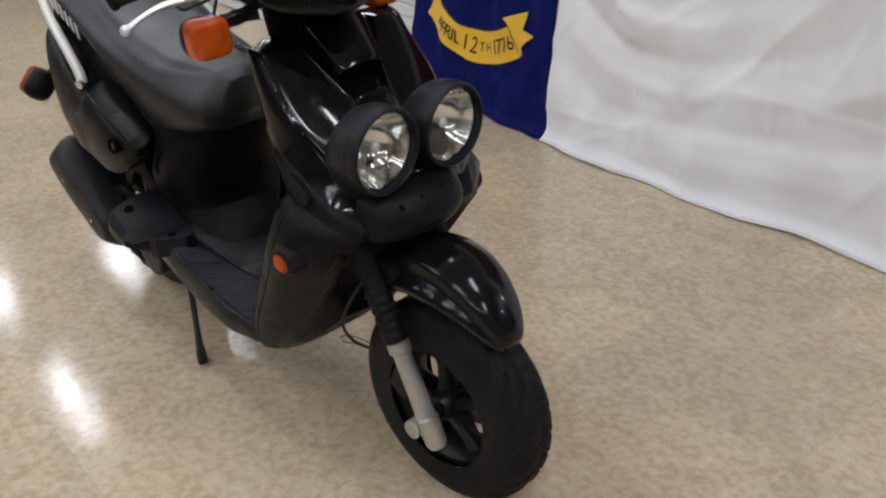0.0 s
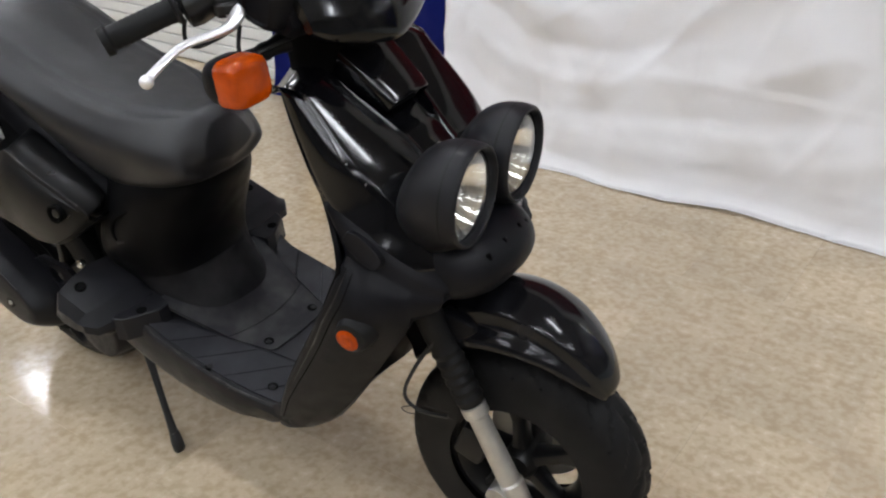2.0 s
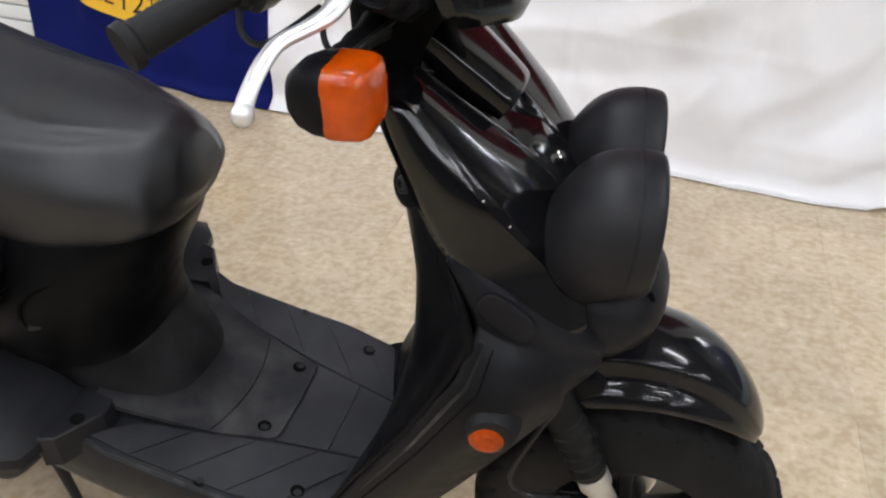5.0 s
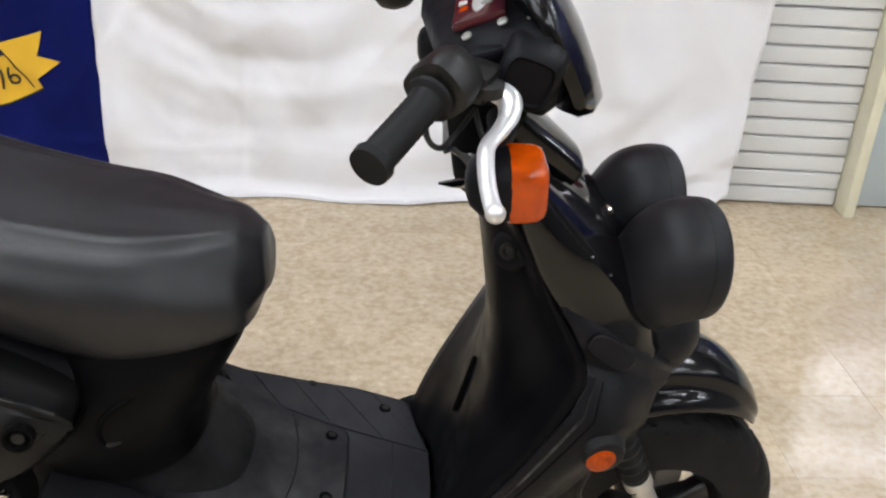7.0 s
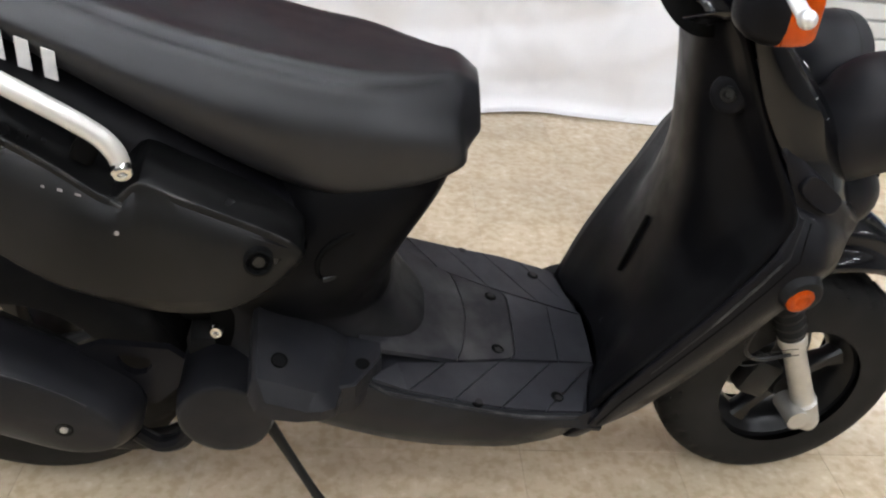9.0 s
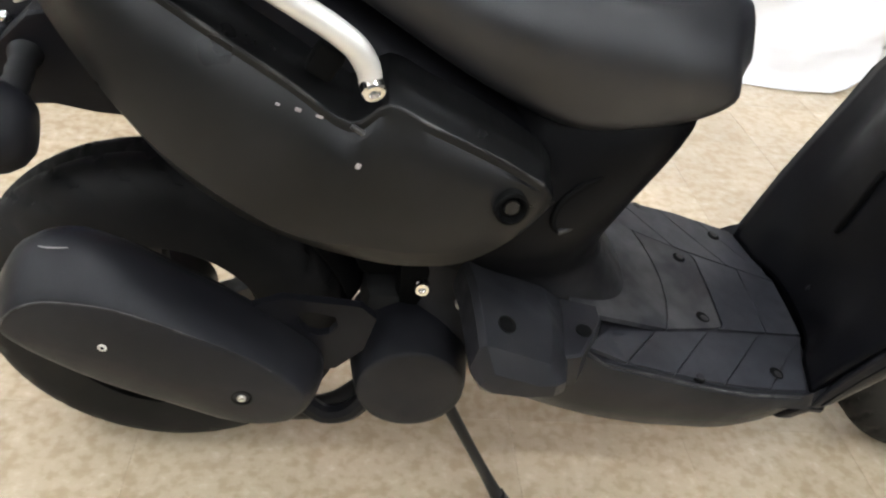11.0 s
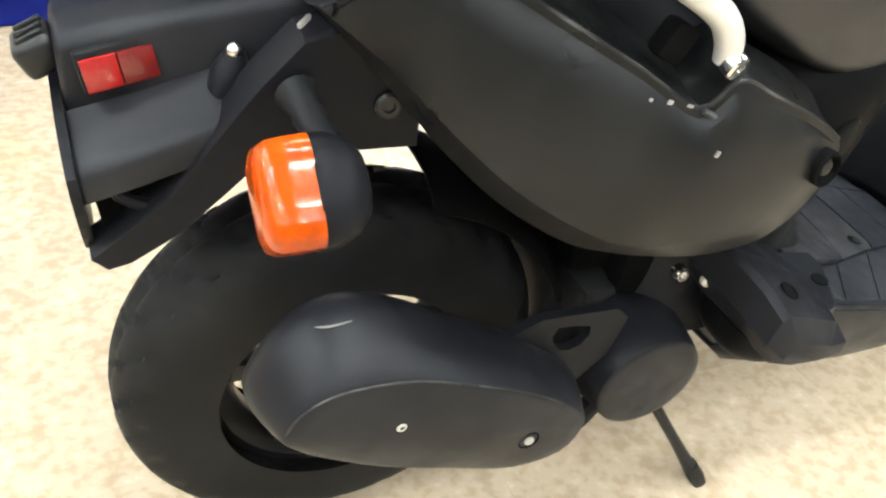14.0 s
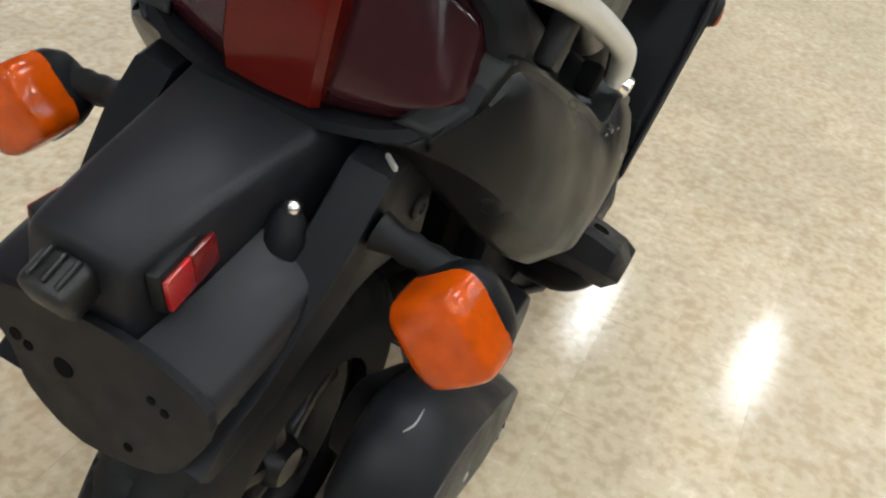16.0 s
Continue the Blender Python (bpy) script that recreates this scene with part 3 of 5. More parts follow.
rear_wheel = wheel("rear_wheel", REAR, REAR_R, 0.066, 0.152, 0.040, Matrix.Identity(4), "fat black rear wheel")
front_wheel = wheel("front_wheel", FRONT, FRONT_R, 0.062, 0.132, 0.045, STEER, "fat black front wheel with spoked rim")
bm = bmesh.new()
lathe(bm, [(-0.015, 0.02), (-0.018, 0.045), (-0.010, 0.060), (0.045, 0.063), (0.05, 0.03)], REAR, (0, 1, 0), 36)
part("brake_drum", bm, IRON, rear_wheel)
bm = bmesh.new()
lathe(bm, [(0.050, 0.05), (0.050, 0.098), (0.054, 0.098), (0.054, 0.05)], FRONT, (0, 1, 0), 40, cap=False)
part("brake_disc", moved(bm, STEER), ALU, front_wheel, "steel brake disc")
bm = bmesh.new()
rbox(bm, FRONT + V(-0.075, -0.062, 0.045), (0.06, 0.04, 0.075), 0.01, turned(0, 25, 0))
part("brake_arm", moved(bm, STEER), IRON, front_wheel)

# front fork, right and left legs
AX = V(-0.387, 0, 0.92).normalized()
for side in (-1, 1):
    foot = V(1.365, side * 0.093, 0.098)
    top = foot + AX * 0.240
    bm = bmesh.new()
    lathe(bm, [(0, 0.008), (0.002, 0.017), (0.012, 0.022), (0.06, 0.0235), (0.068, 0.0245), (0.072, 0.0205), (0.212, 0.0185), (0.217, 0.0235), (0.237, 0.0235), (0.240, 0.019)], foot, AX, 24)
    leg = part("fork_leg", moved(bm, STEER), ALU, scooter, "grey cast aluminium fork leg")
    bm = bmesh.new()
    lathe(bm, [(-0.03, 0.013), (-0.03, 0.02), (0.028, 0.02), (0.028, 0.013)], foot + AX * 0.045 + V(-0.026, 0, 0), (0, 1, 0), 16)
    part("axle_nut", moved(bm, STEER), ALU, leg)
    bm = bmesh.new()
    prof = [(0.0, 0.023)]
    for i in range(13):
        prof += [(0.004 + i * 0.0095, 0.0268 if i % 2 else 0.0235)]
    prof += [(0.14, 0.026), (0.27, 0.024)]
    lathe(bm, prof, top, AX, 24)
    part("fork_boot", moved(bm, STEER), SOFT, leg, "black rubber bellows")
bm = bmesh.new()
tube(bm, [(1.236, -0.075, 0.46), (1.20, -0.10, 0.40), (1.18, -0.112, 0.345), (1.205, -0.108, 0.315), (1.262, -0.104, 0.32)], 0.0035, 8, 5)
part("brake_cable", bm, WIRE, scooter, "thin black brake cable")
bm = bmesh.new()
tube(bm, [(1.275, -0.106, 0.322), (1.235, -0.118, 0.326), (1.19, -0.12, 0.312), (1.175, -0.118, 0.318), (1.22, -0.114, 0.335), (1.27, -0.106, 0.335)], 0.0009, 6, 5)
part("wire_clip", bm, IRON, scooter, "thin bent wire")


# front fender: a beak over the wheel, its sunk top between two sharp ridges, with flared flanks
def fender_row(a, crest, half, lift, drop):
    """Points across the fender at angle a round the axle: sunk top, ridge, hollow flank, rolled rim."""
    r = FRONT_R + lift
    c = FRONT + V(math.cos(a) * r, 0, math.sin(a) * r)
    out = V(math.cos(a), 0, math.sin(a))
    g = half - crest
    high = 0.32 * crest
    prof = [(0.0, high), (0.35 * crest, high * 0.92), (0.66 * crest, high * 0.64), (0.84 * crest, high * 0.40), (0.94 * crest, high * 0.24), (crest, 0.0), (crest + 0.10 * g, -0.22 * drop), (crest + 0.24 * g, -0.42 * drop), (crest + 0.44 * g, -0.52 * drop),
            (crest + 0.66 * g, -0.62 * drop), (crest + 0.86 * g, -0.74 * drop), (half, -0.88 * drop), (half - 0.001, -drop)]
    half_row = [V(*p, 0) for p in spline(prof, 2)]
    return [c + out * p.y - V(0, p.x, 0) for p in half_row[::-1]] + [c + out * p.y + V(0, p.x, 0) for p in half_row[1:]]


bm = bmesh.new()
rows = [(132, 0.048, 0.066, 0.082, 0.046), (118, 0.056, 0.079, 0.098, 0.056), (105, 0.063, 0.089, 0.107, 0.060), (92, 0.067, 0.093, 0.107, 0.058), (82, 0.067, 0.091, 0.099, 0.052),
        (73, 0.063, 0.083, 0.085, 0.043), (65, 0.056, 0.072, 0.067, 0.033), (58.5, 0.047, 0.060, 0.051, 0.024), (53.5, 0.037, 0.047, 0.038, 0.017), (50, 0.027, 0.035, 0.028, 0.012), (48.6, 0.018, 0.025, 0.020, 0.009)]
grid(bm, [fender_row(radians(a), c, h, l, d) for a, c, h, l, d in spline(rows, 5)])
part("front_fender", moved(bm, STEER), FENDERM, scooter, "glossy black front fender with raised ridges", smooth=60, solid=0.006, inside=(1.33, 0, 0.15))
for side in (-1, 1):
    bm = bmesh.new()
    rbox(bm, FRONT + V(-0.085, side * 0.07, 0.30), (0.07, 0.03, 0.05), 0.01, turned(0, 20, 0))
    part("fender_bracket", moved(bm, STEER), MATTE, scooter)


# ---- legshield, cowls, chin ----
INNER = [(0.262, 0.965, 0.925, 0.172), (0.30, 0.975, 0.94, 0.178), (0.36, 0.992, 0.975, 0.186), (0.44, 1.015, 1.03, 0.192), (0.52, 1.033, 1.085, 0.194), (0.60, 1.038, 1.13, 0.190),
         (0.645, 1.036, 1.144, 0.180), (0.72, 1.028, 1.108, 0.148), (0.80, 1.018, 1.068, 0.130), (0.86, 1.010, 1.040, 0.118), (0.885, 1.006, 1.020, 0.085)]
bm = bmesh.new()
rows = []
for z, xc, xe, hw in spline(INNER, 3):
    row = []
    for i in range(25):
        s = -1 + i / 12
        k = abs(s)
        bulge = max(0.0, 1 - (k / 0.62) ** 2) ** 0.8
        base = xc + (xe - xc) * (0.34 + 0.66 * k ** 1.5)
        row.append(V(base + (xc - base) * bulge, s * (hw if s < 0 else hw + 0.07 * min(1.0, max(0.0, (z - 0.3) / 0.25))), z))
    rows.append(row)
grid(bm, rows)
inner_shield = part("inner_legshield", bm, SHIELDM, scooter, "matte black inner legshield", smooth=60, solid=0.008, inside=(1.3, 0, 0.6))
bm = bmesh.new()
rbox(bm, (1.014, 0.030, 0.442), (0.012, 0.008, 0.115), 0.003, turned(0, 15, 0))
part("vent_slot", bm, GAP_SHADE, inner_shield)
bm = bmesh.new()
lathe(bm, spline([(-0.02, 0.028), (0.0, 0.027), (0.005, 0.023), (0.007, 0.016), (0.005, 0.0)], 3), (1.056, -0.086, 0.772), (-0.6, -0.75, 0.25), 24)
part("bag_hook", bm, MATTE, inner_shield, smooth=60)
bolt((1.053, -0.090, 0.774), (-0.6, -0.75, 0.25), 0.011, 0.006, SATIN, inner_shield)

# rows down the cowl: rear edge, crease and the edge of the sunk middle, on the right; how deep the middle is sunk
COWL_MID = 0.041
COWL_UP = V(0.70, 0, 0.71)
COWL = [(1.043, -0.128, 0.888, 1.079, -0.117, 0.879, 1.057, -0.042, 0.893, 0.010), (1.050, -0.131, 0.862, 1.100, -0.120, 0.853, 1.087, -0.032, 0.865, 0.012),
        (1.062, -0.136, 0.830, 1.125, -0.124, 0.822, 1.125, -0.019, 0.829, 0.013), (1.074, -0.140, 0.800, 1.146, -0.126, 0.796, 1.155, -0.009, 0.801, 0.011),
        (1.086, -0.144, 0.774, 1.166, -0.124, 0.772, 1.175, -0.002, 0.782, 0.001), (1.108, -0.150, 0.738, 1.190, -0.116, 0.741, 1.203, 0.000, 0.752, 0.0),
        (1.142, -0.155, 0.697, 1.224, -0.101, 0.696, 1.240, 0.000, 0.712, 0.0), (1.190, -0.152, 0.660, 1.256, -0.086, 0.648, 1.274, 0.000, 0.664, 0.0),
        (1.238, -0.132, 0.624, 1.280, -0.070, 0.606, 1.290, 0.000, 0.622, 0.0)]


def cowl_row(r):
    e, c, m, sink = V(*r[0:3]), V(*r[3:6]), V(*r[6:9]), r[9]
    row = [e.lerp(c, f) + V(0, -0.007, 0.002) * math.sin(math.pi * f) for f in (0, 0.2, 0.4, 0.6, 0.8, 0.92)]
    row += [c.lerp(e, 0.05) + V(0, -0.0012, -0.0006), c + V(-0.0022, 0.0006, -0.0006), c.lerp(m, 0.03) + COWL_UP * 0.0012, c.lerp(m, 0.075) + COWL_UP * 0.0030]
    row += [c.lerp(m, f) + COWL_UP * 0.0085 * math.sin(math.pi * f ** 0.9) for f in (0.13, 0.23, 0.36, 0.5, 0.64, 0.78, 0.9, 0.97)]
    low = m - COWL_UP * sink
    mid = V(low.x + 0.003, COWL_MID, low.z + 0.003)
    row += [m + COWL_UP * 0.0025, m.lerp(low, 0.25) + V(0, 0.003, 0), m.lerp(low, 0.85) + V(0, 0.006, 0), low.lerp(mid, 0.25), low.lerp(mid, 0.6), mid]
    return row + [V(p.x, 2 * COWL_MID - p.y, p.z) for p in row[-2::-1]]


bm = bmesh.new()
rows = [cowl_row(r) for r in spline(COWL, 5)]
lid = [[V(p.x - dx, COWL_MID + (p.y - COWL_MID) * k, p.z + dz) for p in rows[0]] for dx, k, dz in ((0.080, 0.88, -0.004), (0.045, 0.95, 0.010), (0.016, 0.985, 0.009))]
grid(bm, lid + rows)
front_cowl = part("front_cowl", bm, GLOSS, scooter, "glossy black front cowl with a raised centre hood", smooth=88, solid=0.005, inside=(0.9, 0, 0.7))
# raised hood in the sunk middle, open in front as an air scoop
HOOD = [(1.016, 0.963, 0.060, 0.046), (1.056, 0.930, 0.058, 0.043), (1.097, 0.894, 0.054, 0.037), (1.128, 0.866, 0.050, 0.030), (1.151, 0.844, 0.047, 0.025), (1.156, 0.837, 0.046, 0.023)]
bm = bmesh.new()
rows = []
for x, z, half, drop in spline(HOOD, 3):
    row = []
    for k, d in ((-1.16, drop), (-1.10, drop * 0.55), (-1.04, 0.006), (-1.0, 0.0015), (-0.94, 0.0), (-0.6, -0.004), (-0.2, -0.006), (0.2, -0.006), (0.6, -0.004), (0.94, 0.0), (1.0, 0.0015), (1.04, 0.006), (1.10, drop * 0.55), (1.16, drop)):
        row.append(V(x, COWL_MID + 0.003 + k * half, z) - COWL_UP * d)
    rows.append(row)
grid(bm, rows)
part("hood", bm, GLOSS, front_cowl, "glossy black scoop hood", smooth=50, solid=0.004, inside=(0.95, 0.04, 0.75))
# near-black block stands in for the shade inside the scoop
bm = bmesh.new()
rbox(bm, (1.124, COWL_MID + 0.003, 0.836), (0.034, 0.086, 0.036), 0.003, turned(0, 44.5, 0))
part("air_scoop", bm, GAP_SHADE, front_cowl, "air scoop opening, its shade a near-black block")
bolt((1.2045, 0.034, 0.7575), (0.7, 0, 0.71), 0.008, 0.006, CHROME, front_cowl)
for p in ((1.151, -0.1275, 0.789), (1.178, -0.1215, 0.757)):
    bm = bmesh.new()
    rbox(bm, p, (0.0016, 0.0014, 0.003), 0.0005, turned(0, 40, 0), 1)
    part("paint_chip", bm, WHITE_MARK, front_cowl, "small pale paint chip")

# lower front cowl with stepped side wings
LOWER = [((1.118, -0.138, 0.737), (1.180, -0.132, 0.692), (1.234, -0.106, 0.646), (1.266, -0.076, 0.622)),
         ((1.122, -0.148, 0.733), (1.190, -0.145, 0.676), (1.248, -0.122, 0.622), (1.284, -0.095, 0.590)),
         ((1.116, -0.152, 0.729), (1.185, -0.150, 0.673), (1.246, -0.129, 0.619), (1.286, -0.102, 0.585)),
         ((1.118, -0.155, 0.722), (1.187, -0.152, 0.666), (1.247, -0.131, 0.613), (1.286, -0.103, 0.581)),
         ((1.126, -0.156, 0.708), (1.189, -0.153, 0.655), (1.247, -0.132, 0.606), (1.286, -0.103, 0.577)),
         ((1.146, -0.160, 0.660), (1.196, -0.156, 0.634), (1.249, -0.135, 0.594), (1.284, -0.104, 0.570)),
         ((1.149, -0.162, 0.650), (1.198, -0.158, 0.626), (1.250, -0.137, 0.590), (1.283, -0.104, 0.567)),
         ((1.152, -0.176, 0.641), (1.200, -0.174, 0.617), (1.252, -0.146, 0.583), (1.282, -0.105, 0.562)),
         ((1.132, -0.196, 0.592), (1.196, -0.203, 0.576), (1.250, -0.149, 0.556), (1.272, -0.103, 0.545)),
         ((1.098, -0.199, 0.54), (1.172, -0.205, 0.54), (1.246, -0.152, 0.532), (1.238, -0.128, 0.530)),
         ((1.062, -0.199, 0.48), (1.132, -0.200, 0.48), (1.206, -0.152, 0.476), (1.196, -0.130, 0.476)),
         ((1.028, -0.197, 0.43), (1.096, -0.198, 0.43), (1.172, -0.152, 0.428), (1.160, -0.130, 0.428)),
         ((0.988, -0.195, 0.37), (1.048, -0.196, 0.37), (1.124, -0.152, 0.366), (1.110, -0.130, 0.366)),
         ((0.952, -0.192, 0.31), (0.998, -0.192, 0.31), (1.074, -0.152, 0.304), (1.060, -0.130, 0.300)),
         ((0.93, -0.190, 0.256), (0.956, -0.186, 0.252), (1.018, -0.150, 0.244), (1.020, -0.120, 0.236)),
         ((0.90, -0.172, 0.205), (0.924, -0.168, 0.202), (0.955, -0.14, 0.195), (0.965, -0.09, 0.19)),
         ((0.86, -0.13, 0.190), (0.87, -0.125, 0.188), (0.88, -0.11, 0.186), (0.89, -0.08, 0.184))]
bm = bmesh.new()
rows = []
flat_rows = [[c for p in ps for c in p] for ps in LOWER]
for r in spline(flat_rows, 1):
    pts = [tuple(r[3 * i:3 * i + 3]) for i in range(4)]
    sunk = 0.085 * min(1.0, max(0.0, (0.560 - pts[-1][2]) / 0.03)) * min(1.0, max(0.0, (pts[-1][2] - 0.22) / 0.08))
    side = spline(pts[:3], 6) + [pts[3]] + [(pts[3][0] + 0.004 - sunk * f, pts[3][1] * (1 - f), pts[3][2]) for f in (0.3, 0.65, 1.0)]
    row = [V(*p) for p in side]
    rows.append(row + [V(p.x, -p.y + 0.07 * min(1.0, -p.y / 0.1) * min(1.0, max(0.0, (p.z - 0.3) / 0.25)), p.z) for p in row[-2::-1]])
grid(bm, rows)
lower_cowl = part("lower_cowl", bm, COWLM, scooter, "matte black lower front cowl with stepped wings", smooth=40, solid=0.008, inside=(0.95, 0, 0.5))
# the thin joint along the rim, and a pale line painting the rim's highlight
bm = bmesh.new()
tube(bm, [V(p[0], p[1] - 0.0001, p[2]) for p in (spline(list(ps), 10)[5] for ps in LOWER[7:15])], 0.0011, 8)
part("joint", bm, GAP_SHADE, lower_cowl)
bm = bmesh.new()
tube(bm, [V(p[0], p[1] + 0.0006, p[2]) for p in (spline(list(ps), 10)[3] for ps in LOWER[7:13])], [0.001, 0.002, 0.0023, 0.0021, 0.0018, 0.0008], 8)
part("worn_lit_edge", bm, WORN_LIT, lower_cowl, "grey edge line of wear and painted highlight")
# an oval pad moulded on the wing
for side in (-1, 1):
    bm = bmesh.new()
    face = V(0.16, side * 0.97, 0.17).normalized()
    along = V(0.80, side * -0.02, -0.60).normalized()
    mid = V(1.183, side * 0.1585 + (0.068 if side > 0 else 0), 0.6635)
    loft(bm, [super_ring(mid + face * h, along, face.cross(along), 0.037 * k, 0.0165 * k, 3.0, 28) for h, k in ((-0.01, 1.0), (0.0022, 1.0), (0.0034, 0.94), (0.0028, 0.84), (0.0028, 0.3))])
    part("pad", bm, COWLM, lower_cowl, smooth=30)
for side in (-1, 1):
    bm = bmesh.new()
    lathe(bm, [(-0.025, 0.034), (0.0, 0.033), (0.010, 0.030), (0.018, 0.026), (0.020, 0.022), (0.018, 0.0)], (1.176, side * 0.197 + (0.06 if side > 0 else 0), 0.534), (0.12, side * 1.0, -0.04), 28)
    holder = part("side_marker", bm, SOFT, scooter, "black ring with a round amber reflector")
    bm = bmesh.new()
    lathe(bm, [(0.017, 0.0205), (0.020, 0.020), (0.0225, 0.016), (0.0235, 0.012), (0.0225, 0.008), (0.0245, 0.004), (0.0245, 0.0)], (1.171, side * 0.197 + (0.06 if side > 0 else 0), 0.530), (0.12, side * 1.0, -0.04), 28)
    part("lens", bm, AMBERD, holder, "round amber reflector")

# chin under the headlights
bm = bmesh.new()
rings = []
for z, cx, hx, hy in spline([(0.532, 1.228, 0.045, 0.06), (0.542, 1.234, 0.072, 0.09), (0.558, 1.243, 0.092, 0.112), (0.585, 1.250, 0.100, 0.120), (0.615, 1.247, 0.096, 0.118), (0.64, 1.235, 0.08, 0.108), (0.66, 1.215, 0.05, 0.09)], 3):
    rings.append(super_ring((cx, 0.022, z), (1, 0, 0), (0, 1, 0), hx, hy * 0.98, 2.5, 40))
loft(bm, rings)
chin = part("chin", bm, COWLM, scooter, "matte black chin panel under the headlights", smooth=60)
for p in ((1.327, -0.036, 0.620), (1.327, 0.01, 0.624), (1.321, 0.085, 0.619), (1.324, 0.06, 0.624)):
    bm = bmesh.new()
    rbox(bm, p, (0.016, 0.008, 0.012), 0.003, turned(0, -20, 20))
    part("hole", bm, GAP_SHADE, chin)

# twin headlights: round rims on buckets that taper down into the cowl
for c in (V(1.309, -0.044, 0.729), V(1.296, 0.125, 0.722)):
    ax = V(0.98, 0.13, -0.10).normalized()
    across = V(0, 0, 1).cross(ax).normalized()
    up = ax.cross(across)
    light = new("headlight")
    light.parent = scooter
    bm = bmesh.new()
    rings = []
    for h, r, drop, keel in spline([(-0.122, 0.010, 0.045, 0.0), (-0.115, 0.030, 0.042, 0.2), (-0.098, 0.052, 0.028, 0.36), (-0.072, 0.070, 0.011, 0.44), (-0.046, 0.079, 0.003, 0.36), (-0.02, 0.0822, 0.0, 0.16), (0.0, 0.0825, 0.0, 0.02), (0.010, 0.081, 0.0, 0.0), (0.014, 0.078, 0.0, 0.0),
                                    (0.0135, 0.0745, 0.0, 0.0), (0.006, 0.073, 0.0, 0.0), (-0.012, 0.0725, 0.0, 0.0)], 3):
        ring = []
        for j in range(56):
            cs, sn = math.cos(2 * math.pi * j / 56), math.sin(2 * math.pi * j / 56)
            ring.append(c + ax * h - V(0, 0, 1) * drop + across * cs * r + up * sn * r * (1 + keel * sn * sn if sn < 0 else 1))
        rings.append(ring)
    loft(bm, rings, (True, False))
    part("housing", bm, SHEEN, light, "matte black round housing", smooth=60)
    bm = bmesh.new()
    lathe(bm, [(-0.014, 0.0826), (-0.012, 0.0832), (-0.010, 0.0826)], c, ax, 56, cap=False)
    part("seam_ring", bm, SOFT, light)
    bm = bmesh.new()
    lathe(bm, [(-0.070, 0.010), (-0.066, 0.025), (-0.052, 0.045), (-0.03, 0.059), (-0.004, 0.0712)], c, ax, 48, cap=False)
    part("reflector", bm, MIRROR, light, "bright chrome reflector")
    bm = bmesh.new()
    lathe(bm, [(-0.066, 0.009), (-0.03, 0.009), (-0.02, 0.011), (-0.015, 0.007), (-0.015, 0.0)], c, ax, 18)
    part("bulb_cap", bm, ALU, light)
    bm = bmesh.new()
    lathe(bm, spline([(-0.004, 0.0722), (0.002, 0.070), (0.009, 0.055), (0.013, 0.03), (0.0145, 0.0)], 4), c, ax, 48, cap=False)
    lens = part("lens", bm, GLASS, light, "clear glass lens", smooth=60, solid=0.002)
    lens.visible_shadow = False


# ---- handlebar ----
bar = new("handlebar")
bar.parent = scooter
tagged(bar, "black handlebar with cowl, grips and levers")
bm = bmesh.new()
tube(bm, [(0.90, -0.292, 1.007), (0.948, -0.21, 1.03), (0.985, -0.13, 1.035), (1.01, 0.0, 1.0), (0.955, 0.12, 1.035), (0.90, 0.19, 1.03), (0.83, 0.258, 1.007)], 0.012, 10, 5)
part("bar", bm, SATIN, bar)
for a, b in (((0.895, -0.291, 1.005), (0.952, -0.200, 1.031)), ((0.826, 0.262, 1.005), (0.898, 0.186, 1.031))):
    a, b = Vector(a), Vector(b)
    d = (b - a)
    bm = bmesh.new()
    prof = [(-0.006, 0.014), (-0.006, 0.0205), (0.004, 0.0215), (0.006, 0.0185)]
    for i in range(20):
        prof.append((0.008 + i * 0.0045, 0.0182 if i % 2 else 0.0172))
    prof += [(0.1, 0.019), (0.104, 0.025), (0.108, 0.026), (0.11, 0.02)]
    lathe(bm, prof, a, d, 26)
    part("grip", bm, SOFT, bar, "ribbed black rubber grip")
    bm = bmesh.new()
    rings = []
    for s, r in ((1.02, 0.024), (1.05, 0.034), (1.2, 0.036), (1.38, 0.033), (1.48, 0.026)):
        rings.append(super_ring(a + d * s, d.orthogonal().normalized(), d.normalized().cross(d.orthogonal().normalized()), r, r * 0.9, 3, 20))
    loft(bm, rings)
    part("switch_housing", bm, SATIN, bar, "black switch and throttle housing")
LEVER_PATH = [(0.985, -0.150, 1.030), (1.008, -0.160, 1.024), (1.031, -0.168, 1.015), (1.031, -0.188, 1.004), (1.019, -0.214, 0.999), (1.006, -0.238, 0.996), (1.002, -0.262, 0.991), (1.002, -0.290, 0.982), (1.004, -0.310, 0.975), (1.007, -0.322, 0.970)]
bm = bmesh.new()
tube(bm, LEVER_PATH, [0.007, 0.011, 0.0135, 0.0115, 0.0095, 0.009, 0.0086, 0.0084, 0.0084, 0.009], 14, 6, flat=0.66)
bmesh.ops.create_uvsphere(bm, u_segments=16, v_segments=10, radius=0.0098, matrix=Matrix.Translation((1.007, -0.323, 0.970)))
part("brake_lever", bm, LEVER, bar, "bright bare metal brake lever")
bm = bmesh.new()
tube(bm, [(0.965, 0.145, 1.028), (0.965, 0.18, 1.018), (0.965, 0.21, 1.008), (0.945, 0.25, 0.995), (0.925, 0.285, 0.98)], [0.010, 0.012, 0.010, 0.0085, 0.008], 12, 6, flat=0.7)
part("brake_lever", bm, LEVER, bar, "bright bare metal brake lever")
bm = bmesh.new()
